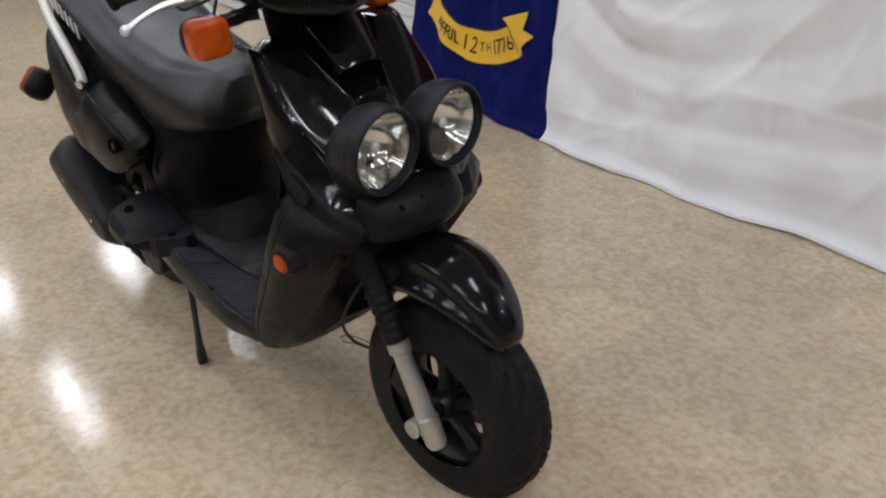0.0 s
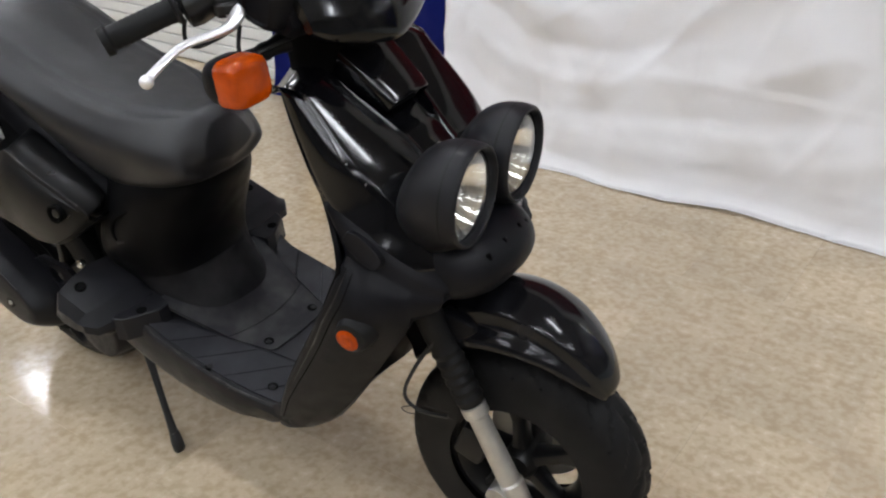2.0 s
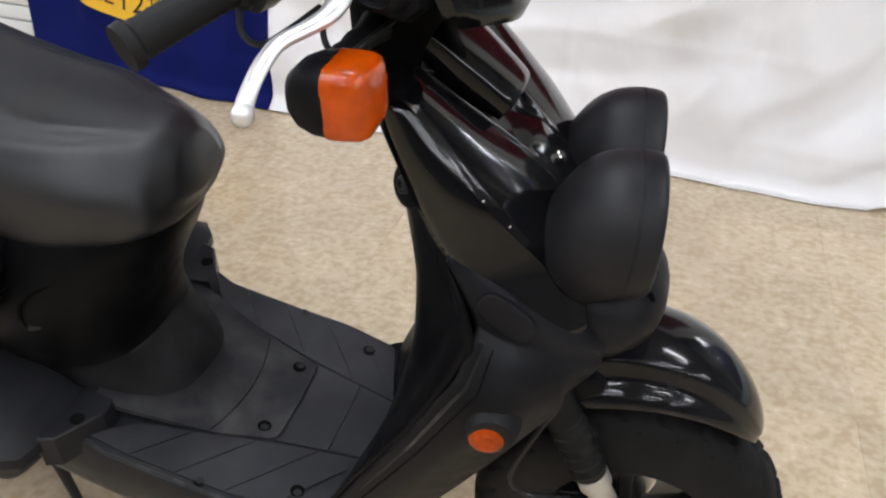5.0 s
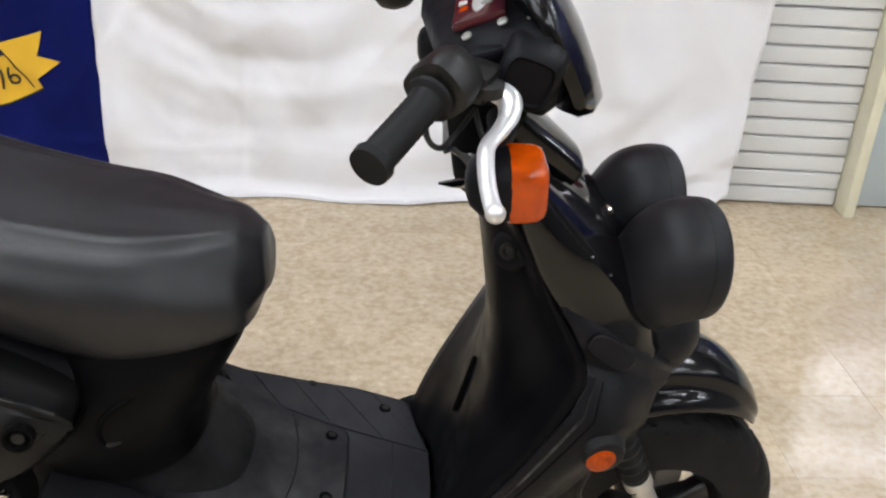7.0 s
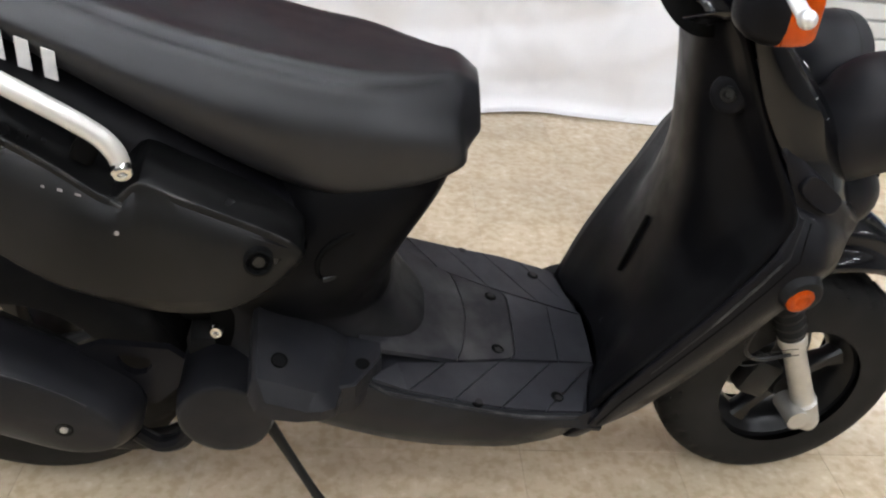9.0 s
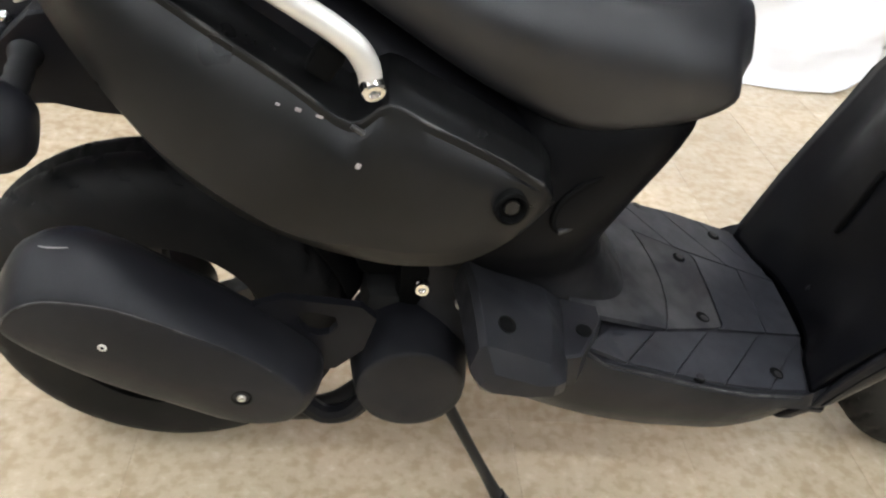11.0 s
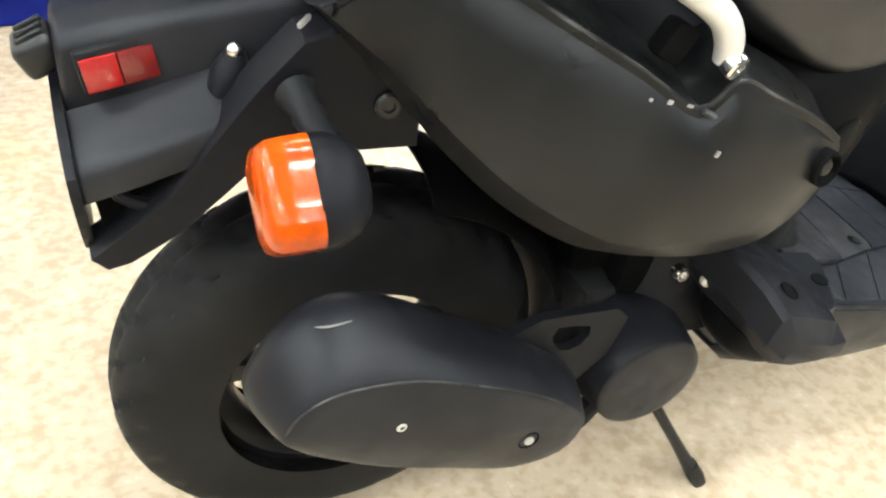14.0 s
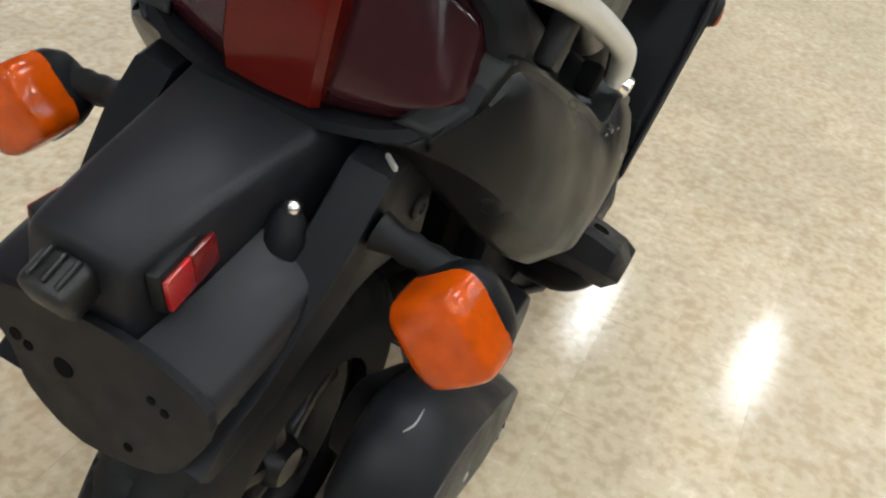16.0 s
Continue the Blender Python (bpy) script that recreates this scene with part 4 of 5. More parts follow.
rbox(bm, (0.998, -0.150, 1.028), (0.045, 0.05, 0.034), 0.008, turned(0, 10, -25))
part("lever_perch", bm, SATIN, bar)
bm = bmesh.new()
tube(bm, [(0.945, -0.19, 1.01), (0.948, -0.20, 0.985), (0.962, -0.195, 0.972), (0.98, -0.17, 0.978), (1.0, -0.14, 0.99)], 0.0032, 8, 6)
part("throttle_cable", bm, WIRE, bar, "looped throttle cable")
bm = bmesh.new()
tube(bm, [(1.0, -0.14, 0.99), (1.01, -0.16, 0.962), (1.03, -0.165, 0.955), (1.045, -0.13, 0.96), (1.06, -0.06, 0.965)], 0.0032, 8, 6)
part("brake_hose", bm, WIRE, bar)
# steering neck between cowl and bar, near-black for the deep shade there
bm = bmesh.new()
loft(bm, [super_ring((1.015, 0.020, 0.84), (1, 0, 0), (0, 1, 0), 0.030, 0.085, 2.6), super_ring((1.020, 0.020, 0.90), (1, 0, 0), (0, 1, 0), 0.042, 0.080, 2.6), super_ring((1.040, 0.010, 0.985), (1, 0, 0), (0, 1, 0), 0.060, 0.085, 2.6)])
part("neck", bm, GAP_SHADE, bar)
# front visor of the bar cowl: a swept shell, pointed below
bm = bmesh.new()
rings = []
for i in range(33):
    u = -1 + i / 16
    k = abs(u)
    dy = 0.138 * u
    zb = 0.929 + 0.37 * math.sqrt(dy * dy + 0.0016) - 0.0148
    zt = 1.168 - 0.045 * k ** 2 - 0.03 * k ** 6
    if k > 0.8:
        zb += (k - 0.8) * 0.06
        zt -= (k - 0.8) * 0.08
    d = 0.055 * (1 - k ** 2) + 0.016
    ring = []
    for f, g in ((0.0, 0.35), (0.03, 0.85), (0.09, 1.0), (0.25, 1.0), (0.45, 1.0), (0.65, 1.0), (0.82, 0.96), (0.94, 0.8), (1.0, 0.35), (0.99, 0.05), (0.8, 0.0), (0.5, 0.0), (0.2, 0.0), (0.03, 0.05)):
        z = zb + (zt - zb) * f
        h = z - 0.95
        ring.append(V(1.168 - 1.7 * dy * dy - d * (1 - g) - 0.25 * h - 1.5 * h * abs(h), 0.018 + dy, z))
    rings.append(ring)
loft(bm, rings)
visor = part("visor", bm, SCUFFED, bar, "glossy black handlebar cowl, scratched at its edge", smooth=50)
# matte back shell with the gauge, sloping towards the rider
bm = bmesh.new()
rings = []
for y, k, dz in ((-0.128, 0.55, -0.018), (-0.124, 0.80, -0.008), (-0.112, 0.95, -0.002), (-0.085, 1.0, 0.0), (0.0, 1.0, 0.002), (0.095, 1.0, 0.0), (0.122, 0.95, -0.002), (0.134, 0.80, -0.008), (0.138, 0.55, -0.018)):
    q = [(0.955, 1.014), (0.957, 1.032), (0.967, 1.044), (1.0, 1.060), (1.042, 1.076), (1.056, 1.078), (1.075, 1.072), (1.09, 1.03), (1.09, 0.985), (1.07, 0.968), (1.0, 0.985), (0.97, 1.0)]
    rings.append([V(1.03 + (x - 1.03) * k - 0.10 * y, y, 1.04 + (z - 1.04) * k + dz) for x, z in q])
loft(bm, rings)
dash = part("dash_housing", bm, MATTE, bar, "matte black dash housing", smooth=35)
DASH = Matrix.Translation((1.014, -0.002, 1.0645)) @ turned(0, -20.5, -6).to_4x4()
bm = bmesh.new()
rbox(bm, (0, 0, 0), (0.062, 0.150, 0.010), 0.004)
part("gauge", moved(bm, DASH), GAUGE, dash, "dark red speedometer face")
bm = bmesh.new()
eye = [(0.058 * c, 0.0 + 0.016 * s * abs(s) ** 0.3) for c, s in ((math.cos(t), math.sin(t)) for t in np.linspace(0, 2 * math.pi, 24, endpoint=False))]
loft(bm, [[V(z * 0.8 + 0.006 + x * 0.12, x * 0.95, h) for x, z in eye] for h in (0.004, 0.0058)])
part("dial", moved(bm, DASH), WHITE_MARK, dash, "pale dial", smooth=0)
bm = bmesh.new()
lathe(bm, [(0, 0.007), (0.0012, 0.007), (0.0012, 0.0)], (0.010, -0.034, 0.0055), (0, 0, 1), 14)
part("dial_hub", moved(bm, DASH), GREYM, dash)
for i, (x, y, mat) in enumerate(((-0.018, -0.03, AMBER), (-0.020, -0.008, WHITE_MARK), (-0.020, 0.012, REFLR))):
    bm = bmesh.new()
    rbox(bm, (x, y, 0.0052), (0.010, 0.014, 0.0014), 0.0004, segments=1)
    part("tell_tale", moved(bm, DASH), mat, dash)
for p in ((1.030, -0.097, 1.071), (0.992, -0.10, 1.056)):
    bolt(p, (-0.5, -0.2, 0.85), 0.006, 0.003, ALU, dash)
bm = bmesh.new()
rbox(bm, (0.992, -0.122, 1.043), (0.075, 0.026, 0.012), 0.004, turned(0, -10, 12))
part("dash_ledge", bm, MATTE, dash)
bm = bmesh.new()
rbox(bm, (1.0, -0.122, 1.030), (0.06, 0.022, 0.014), 0.003, turned(0, -20, 12))
part("switch_gap", bm, GAP_SHADE, dash)
# hooded wings over the lever perches
for side in (-1, 1):
    bm = bmesh.new()
    rings = [super_ring((cx + (0.0 if side < 0 else -0.035 * (abs(y) - 0.09) / 0.12), side * y, cz), (0.93, 0, -0.36), (0.36, 0, 0.93), hx, hz, 4.0, 24) for y, cx, cz, hx, hz in
             ((0.075, 1.062, 1.026, 0.040, 0.048), (0.11, 1.060, 1.024, 0.038, 0.042), (0.138, 1.056, 1.024, 0.034, 0.034), (0.148, 1.054, 1.024, 0.031, 0.030), (0.151, 1.053, 1.024, 0.026, 0.025), (0.146, 1.053, 1.023, 0.024, 0.022))]
    loft(bm, rings)
    part("bar_hood", bm, MATTE, bar, smooth=50)
    bm = bmesh.new()
    lathe(bm, [(-0.012, 0.018), (0.0, 0.018), (0.003, 0.014), (0.003, 0.0)], (1.010 - (0.05 if side > 0 else 0), side * 0.165, 1.030), (0, 0, 1), 18)
    part("lever_pivot", bm, IRON, bar)
bm = bmesh.new()
tube(bm, [(1.055, -0.085, 1.082), (1.058, -0.105, 1.07), (1.05, -0.12, 1.055), (1.03, -0.126, 1.048)], 0.0016, 6, 5)
part("wire", bm, GREYM, bar, "thin bare wire")
bm = bmesh.new()
tube(bm, [(0.935, 0.095, 1.045), (0.925, 0.11, 1.052)], [0.009, 0.007], 12)
part("choke_knob", bm, REFLD, bar, "small dark red knob")


# ---- turn signals ----
def turn_signal(c, forward, side, stem_to):
    """A rounded lamp: amber lens on its forward or rear half."""
    holder = new("turn_signal")
    holder.parent = scooter
    s = 1 if forward else -1
    lean = turned(0 if forward else side * 44, 0, 0)
    up, across = lean @ V(0, 0, 1), lean @ V(0, 1, 0)
    hy, hz = (0.038, 0.0355) if forward else (0.037, 0.043)
    bm = bmesh.new()
    rings = [super_ring(c + V(s * dx, 0, 0), across, up, hy * k, hz * k, 4.2, 32) for dx, k in
             ((-0.004, 0.93), (-0.004, 1.0), (0.012, 1.0), (0.026, 0.97), (0.033, 0.88), (0.036, 0.7), (0.037, 0.4))]
    loft(bm, rings)
    part("lens", bm, AMBER, holder, "orange plastic lens", smooth=50)
    bm = bmesh.new()
    rings = [super_ring(c + V(-s * dx, 0, 0), across, up, hy * k, hz * k, 2.8, 28) for dx, k in
             ((0.003, 1.02), (0.006, 1.04), (0.02, 1.0), (0.034, 0.85), (0.044, 0.6), (0.048, 0.3))]
    loft(bm, rings)
    part("housing", bm, MATTE, holder, "black plastic housing", smooth=50)
    bm = bmesh.new()
    a = c + V(-s * 0.024, -side * 0.01, 0.008 if forward else 0.02)
    b = Vector(stem_to)
    pts = [a + (b - a) * i / 8 for i in range(9)]
    tube(bm, pts, [0.017, 0.0155, 0.013, 0.0145, 0.0125, 0.0145, 0.0125, 0.015, 0.018], 14)
    part("stem", bm, SOFT, holder)
    return holder


turn_signal(V(1.036, -0.198, 0.932), True, -1, (1.035, -0.09, 0.955))
turn_signal(V(0.99, 0.215, 0.928), True, 1, (1.03, 0.10, 0.955))


# ---- footboard ----
def board_z(x):
    rise = min(0.028, 14 * max(0.0, 0.615 - x) ** 2)
    return 0.352 - 0.272 * (x - 0.56) + rise if x < 0.74 else 0.303 - 0.222 * (x - 0.74)


bm = bmesh.new()
rows = []
for i in range(18):
    x = 0.472 + 0.478 * i / 17
    w = 0.205 if x < 0.82 else 0.205 - (x - 0.82) * 0.17
    z = board_z(x)
    lo = float(np.interp(x, (0.47, 0.5, 0.56, 0.62, 0.69, 0.79, 0.87, 0.95), (0.280, 0.246, 0.222, 0.202, 0.188, 0.182, 0.192, 0.232)))
    prof = [(0.10, lo - 0.012), (0.165, lo - 0.003), (w - 0.014, lo + 0.022), (w - 0.003, lo + 0.05), (w + 0.002, z - 0.018), (w - 0.002, z - 0.004), (w - 0.012, z), (w * 0.6, z + 0.001), (0.08, z + 0.002), (0.0, z + 0.002)]
    rows.append([V(x, -y, zz) for y, zz in prof] + [V(x, y, zz) for y, zz in prof[-2::-1]])
grid(bm, rows)
# shell coloured darker than its treads, for the shade on its sides
footboard = part("footboard", bm, SHEEN, scooter, "dusty black plastic footboard with moulded grooves", smooth=40, solid=0.006, inside=(0.7, 0, 0.25))
for side in (-1, 1):
    bm = bmesh.new()
    tube(bm, [V(x, side * ((0.205 if x < 0.82 else 0.205 - (x - 0.82) * 0.17) - 0.006), board_z(x) - 0.0025) for x in np.linspace(0.54, 0.93, 12)], 0.0020, 8)
    part("worn_lit_edge", bm, WORN_LIT, footboard, "grey edge line of wear and painted highlight")
# moulded pieces with narrow grooves between them; the lid widens towards the seat
def lid_y(x):
    return 0.084 + 0.27 * (0.815 - x) if x < 0.815 else max(0.055, 0.084 - 0.18 * (x - 0.815))


def edge_y(x):
    return 0.192 - max(0.0, x - 0.82) * 0.17


def cut(slope, at):
    """Where a tread groove that leaves the outer edge at x meets the lid."""
    xi = at
    for _ in range(12):
        xi = at + slope * (edge_y(at) - lid_y(xi) - 0.0045)
    return xi


GROOVES = [0.585, 0.645, 0.714, 0.788, 0.858, 0.918]
for side in (-1, 1):
    for xa, xb in zip(GROOVES, GROOVES[1:]):
        ia, ib = cut(0.80, xa), min(0.952, cut(0.80, xb))
        q = [(ia + 0.0012, lid_y(ia) + 0.0042), (ib - 0.0012, lid_y(ib) + 0.0042), (xb - 0.0012, edge_y(xb)), (xa + 0.0012, edge_y(xa))]
        bm = bmesh.new()
        loft(bm, [[V(px, side * y, board_z(px) - 0.002) for px, y in q], [V(px, side * y, board_z(px) + 0.0042) for px, y in q]])
        part("tread_strip", bm, BOARD, footboard, smooth=0)
LID_END = [(0.806, 0.085), (0.814, 0.080), (0.818, 0.070), (0.820, 0.0), (0.818, -0.070), (0.814, -0.080), (0.806, -0.085)]
bow = [(0.722 + 0.020 * (1 - k * k), k * lid_y(0.722)) for k in (1.0, 0.75, 0.4, 0.0, -0.4, -0.75, -1.0)]
bm = bmesh.new()
for q, top in (([(0.57, lid_y(0.57))] + bow + [(0.57, -lid_y(0.57))], 0.0060), ([(x + 0.0022, y) for x, y in bow[::-1]] + LID_END, 0.0060)):
    loft(bm, [[V(x, y, board_z(x) - 0.002) for x, y in q], [V(x, y, board_z(x) + top) for x, y in q]])
part("battery_lid", bm, LIDM, footboard, "scuffed black battery lid", smooth=0)
for x0, x1 in ((0.0, 0.893), (0.8955, 0.955)):
    q = [(x + 0.0045, y) for x, y in LID_END] if x0 == 0 else [(x0, k * lid_y(x0)) for k in (1, 0, -1)]
    q += [(x1, -lid_y(x1)), (x1 + 0.002, 0), (x1, lid_y(x1))]
    bm = bmesh.new()
    loft(bm, [[V(x, y, board_z(x) - 0.002) for x, y in q], [V(x, y, board_z(x) + 0.0052) for x, y in q]])
    part("front_mat", bm, BOARD, footboard, smooth=0)
# flush near-black discs paint the shade of sunk screw wells
for x, y in ((0.750, 0.186), (0.880, 0.152), (0.792, 0.066)):
    for side in (-1, 1):
        z = board_z(x) + (0.006 if y < 0.1 else 0.0042)
        bm = bmesh.new()
        lathe(bm, [(-0.006, 0.0105), (0.0004, 0.0105), (0.0006, 0.0098), (0.0002, 0.0)], (x, side * y, z), (0.24, 0, 1), 20)
        well = part("screw_well", bm, GAP_SHADE, footboard)
        bm = bmesh.new()
        lathe(bm, [(0.0002, 0.0064), (0.0012, 0.0058), (0.0014, 0.0)], (x + 0.0012, side * (y + 0.0026), z), (0.24, 0, 1), 12)
        part("screw", bm, IRON, well)
# passenger steps: low pads beside the body, each with a ramp down to the footboard
for side in (-1, 1):
    bm = bmesh.new()
    rings = []
    for y, back, rear_z, front, front_z, low in ((0.140, 0.425, 0.450, 0.530, 0.412, 0.372), (0.186, 0.430, 0.457, 0.531, 0.416, 0.366), (0.235, 0.434, 0.452, 0.528, 0.416, 0.362), (0.272, 0.437, 0.440, 0.520, 0.412, 0.362), (0.290, 0.448, 0.412, 0.503, 0.396, 0.374)):
        rings.append([V(x, side * y, z) for x, z in ((back + 0.004, low + 0.006), (back - 0.012, (low + rear_z) / 2), (back - 0.004, rear_z - 0.006), (back + 0.004, rear_z), (front - 0.004, front_z), (front, front_z - 0.003), (front + 0.022, low + 0.020), (front + 0.022, low + 0.003), (front - 0.01, low))])
    loft(bm, rings)
    peg = part("passenger_step", bm, STEPM, scooter, "blocky black passenger step, its underside darkened for shade", smooth=32)
    # underside coloured blacker than the pad, for its shade
    bm = bmesh.new()
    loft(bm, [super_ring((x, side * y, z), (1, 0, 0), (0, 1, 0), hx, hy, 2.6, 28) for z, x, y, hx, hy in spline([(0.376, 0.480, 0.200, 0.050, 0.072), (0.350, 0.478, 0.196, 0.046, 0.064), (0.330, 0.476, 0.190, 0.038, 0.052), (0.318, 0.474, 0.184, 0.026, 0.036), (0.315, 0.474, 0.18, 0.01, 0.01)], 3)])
    part("underside", bm, UNDER_SHADE, peg, smooth=60)
    bm = bmesh.new()
    lathe(bm, [(-0.004, 0.0118), (0.0015, 0.0118), (0.002, 0.0108), (0.0005, 0.0095), (0.0005, 0.0)], (0.467, side * 0.238, 0.4395), (0.36, side * 0.2, 0.92), 20)
    part("drain_slot", bm, GAP_SHADE, peg)
    bm = bmesh.new()
    q = [(0.545, 0.135), (0.604, 0.145), (0.604, 0.170), (0.568, 0.232), (0.545, 0.240)]
    loft(bm, [[V(x, side * y, 0.335) for x, y in q], [V(x, side * y, 0.386 - (x - 0.545) * 0.1) for x, y in q], [V(x - 0.002, side * (y - 0.003), 0.3885 - (x - 0.545) * 0.1) for x, y in q]])
    lip = part("step_lip", bm, STEPM, peg, smooth=24)
    bm = bmesh.new()
    lathe(bm, [(-0.004, 0.0105), (0.0012, 0.0105), (0.0014, 0.0098), (0.0010, 0.0)], (0.577, side * 0.190, 0.3855), (0.1, 0, 1), 20)
    part("screw_well", bm, GAP_SHADE, lip)


# ---- seat and the body under it ----
SEAT = [(-0.035, 0.905, 0.925, 0.06), (-0.02, 0.885, 0.935, 0.10), (0.03, 0.868, 0.938, 0.135), (0.10, 0.862, 0.932, 0.150), (0.167, 0.850, 0.918, 0.156), (0.24, 0.802, 0.892, 0.158), (0.33, 0.739, 0.856, 0.157),
        (0.42, 0.678, 0.828, 0.154), (0.51, 0.632, 0.806, 0.149), (0.58, 0.622, 0.793, 0.142)]


def seat_half(x, z0, z1, w):
    """Half a cushion section from the top's middle round to the bottom's: crown, piped shoulder, full flank."""
    h = z1 - z0
    return [V(x, 0, z1), V(x, 0.38 * w, z1 - 0.002), V(x, 0.68 * w, z1 - 0.05 * h), V(x, 0.88 * w, z1 - 0.20 * h), V(x, 1.0 * w, z1 - 0.42 * h), V(x, 0.985 * w, z1 - 0.70 * h), V(x, 0.88 * w, z0 + 0.08 * h), V(x, 0.5 * w, z0), V(x, 0, z0)]


halves = [seat_half(*r) for r in SEAT]
# the nose: a narrow facet, its edges spreading downwards
halves.append([V(*p) for p in ((0.640, 0, 0.783), (0.640, 0.036, 0.781), (0.640, 0.072, 0.773), (0.644, 0.104, 0.752), (0.650, 0.129, 0.715), (0.658, 0.127, 0.674), (0.664, 0.112, 0.646), (0.666, 0.060, 0.628), (0.666, 0, 0.624))])
halves.append([V(*p) for p in ((0.682, 0, 0.776), (0.681, 0.026, 0.775), (0.680, 0.052, 0.770), (0.687, 0.080, 0.748), (0.696, 0.104, 0.716), (0.706, 0.110, 0.684), (0.712, 0.099, 0.664), (0.716, 0.055, 0.648), (0.718, 0, 0.644))])
halves.append([V(*p) for p in ((0.708, 0, 0.771), (0.708, 0.022, 0.770), (0.707, 0.044, 0.765), (0.711, 0.064, 0.744), (0.715, 0.079, 0.718), (0.718, 0.085, 0.695), (0.719, 0.080, 0.680), (0.724, 0.044, 0.666), (0.728, 0, 0.660))])
halves.append([V(*p) for p in ((0.734, 0, 0.752), (0.734, 0.013, 0.751), (0.734, 0.026, 0.748), (0.735, 0.040, 0.734), (0.736, 0.050, 0.715), (0.737, 0.055, 0.700), (0.737, 0.051, 0.691), (0.739, 0.028, 0.682), (0.740, 0, 0.679))])


def seat_ring(half, groove):
    """A whole section from its half, with the shoulder seam pressed in between two soft rolls."""
    pts = spline([tuple(p) for p in half], 5)
    c = V(half[0].x, 0, (half[0].z + half[-1].z) / 2)
    out = []
    for i, p in enumerate(pts):
        p = V(*p)
        d = (V(c.x, p.y, p.z) - V(c.x, 0, c.z)).normalized()
        k = i - 10
        p += d * groove * (-0.0070 * math.exp(-(k / 0.8) ** 2) + 0.0042 * math.exp(-((k - 2.2) / 1.5) ** 2) + 0.0040 * math.exp(-((k + 2.2) / 1.4) ** 2))
        out.append(p)
    return out + [V(p.x, -p.y, p.z) for p in out[-2:0:-1]]


dense = [[V(*r[3 * i:3 * i + 3]) for i in range(9)] for r in spline([[q for p in half for q in p] for half in halves], 4)]
bm = bmesh.new()
loft(bm, [seat_ring(h, min(1.0, max(0.2, (h[0].x - 0.02) / 0.3)) * min(1.0, max(0.0, (0.722 - h[0].x) / 0.11)) ** 1.5) for h in dense])
seat = part("seat", bm, VINYL, scooter, "black vinyl saddle with a stitched seam", smooth=180)
# the maker's word on the flank, as plain slanted white bars
for side in (-1, 1):
    for i in range(6):
        x = 0.095 + i * 0.0265
        z = 0.893 - i * 0.0125
        bm = bmesh.new()
        rings = []
        for w in (0.0, 0.0015):
            ring = []
            for dx, dz in ((-0.0085, -0.0155), (0.0055, -0.021), (0.0085, 0.0155), (-0.0055, 0.021)):
                ring.append(V(x + dx, side * (0.1605 + w), z + dz))
            rings.append(ring)
        loft(bm, rings)
        part("white_bar", bm, WHITE_MARK, seat, smooth=0)

BODY = spline([(0.290, 0.690, 0.33, 0.146, 3.0), (0.325, 0.680, 0.33, 0.142, 2.9), (0.352, 0.664, 0.335, 0.136, 2.8), (0.372, 0.650, 0.34, 0.133, 2.8), (0.39, 0.638, 0.345, 0.133, 2.8), (0.412, 0.626, 0.35, 0.136, 2.7), (0.44, 0.616, 0.36, 0.145, 2.6), (0.48, 0.624, 0.37, 0.158, 2.4),
               (0.53, 0.650, 0.39, 0.160, 2.3), (0.58, 0.682, 0.41, 0.150, 2.3), (0.62, 0.702, 0.43, 0.140, 2.3), (0.65, 0.700, 0.44, 0.125, 2.4)], 4)


def body_bm(rows):
    """Rings of the body round its upright axis."""
    made = bmesh.new()
    return loft(made, [super_ring(((xf + xr) / 2, 0, z), (1, 0, 0), (0, 1, 0), (xf - xr) / 2, hy, p, 56) for z, xf, xr, hy, p in rows])


# upper body in the blacker plastic, for the shade under the seat
under = part("front_body", body_bm(BODY[22:]), UNDER_SHADE, scooter, "matte black body below the seat, its shade in the colour", smooth=70)
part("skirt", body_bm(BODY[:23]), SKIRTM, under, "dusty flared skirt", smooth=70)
for side in (-1, 1):
    # pale bar paints the highlight on the pocket's lip
    bm = bmesh.new()
    rbox(bm, (0.540, side * 0.156, 0.520), (0.036, 0.006, 0.008), 0.003, turned(0, -8, side * -22))
    part("lip_highlight", bm, WORN_LIT, under, "pale painted highlight on the lip of a moulded pocket")
    # near-black line paints the shade along the pocket's recess
    bm = bmesh.new()
    tube(bm, [(0.535, side * 0.158, 0.512), (0.521, side * 0.1595, 0.520), (0.516, side * 0.1595, 0.538), (0.524, side * 0.157, 0.560), (0.545, side * 0.152, 0.578), (0.580, side * 0.140, 0.592), (0.615, side * 0.125, 0.602)],
         [0.001, 0.003, 0.004, 0.004, 0.004, 0.003, 0.001], 8, 4)
    part("pocket_edge", bm, GAP_SHADE, under)

# rear body core under the seat
bm = bmesh.new()
rings = []
for x, z0, z1, hw in spline([(0.055, 0.75, 0.870, 0.120), (0.09, 0.68, 0.860, 0.138), (0.15, 0.60, 0.848, 0.145), (0.25, 0.54, 0.79, 0.15), (0.35, 0.52, 0.72, 0.15), (0.44, 0.52, 0.66, 0.145), (0.50, 0.54, 0.62, 0.13)], 3):
    rings.append(super_ring((x, 0, (z0 + z1) / 2), (0, 1, 0), (0, 0, 1), hw, (z1 - z0) / 2, 4, 28))
loft(bm, rings)
part("rear_body", bm, MATTE, scooter, "matte black rear body", smooth=50)

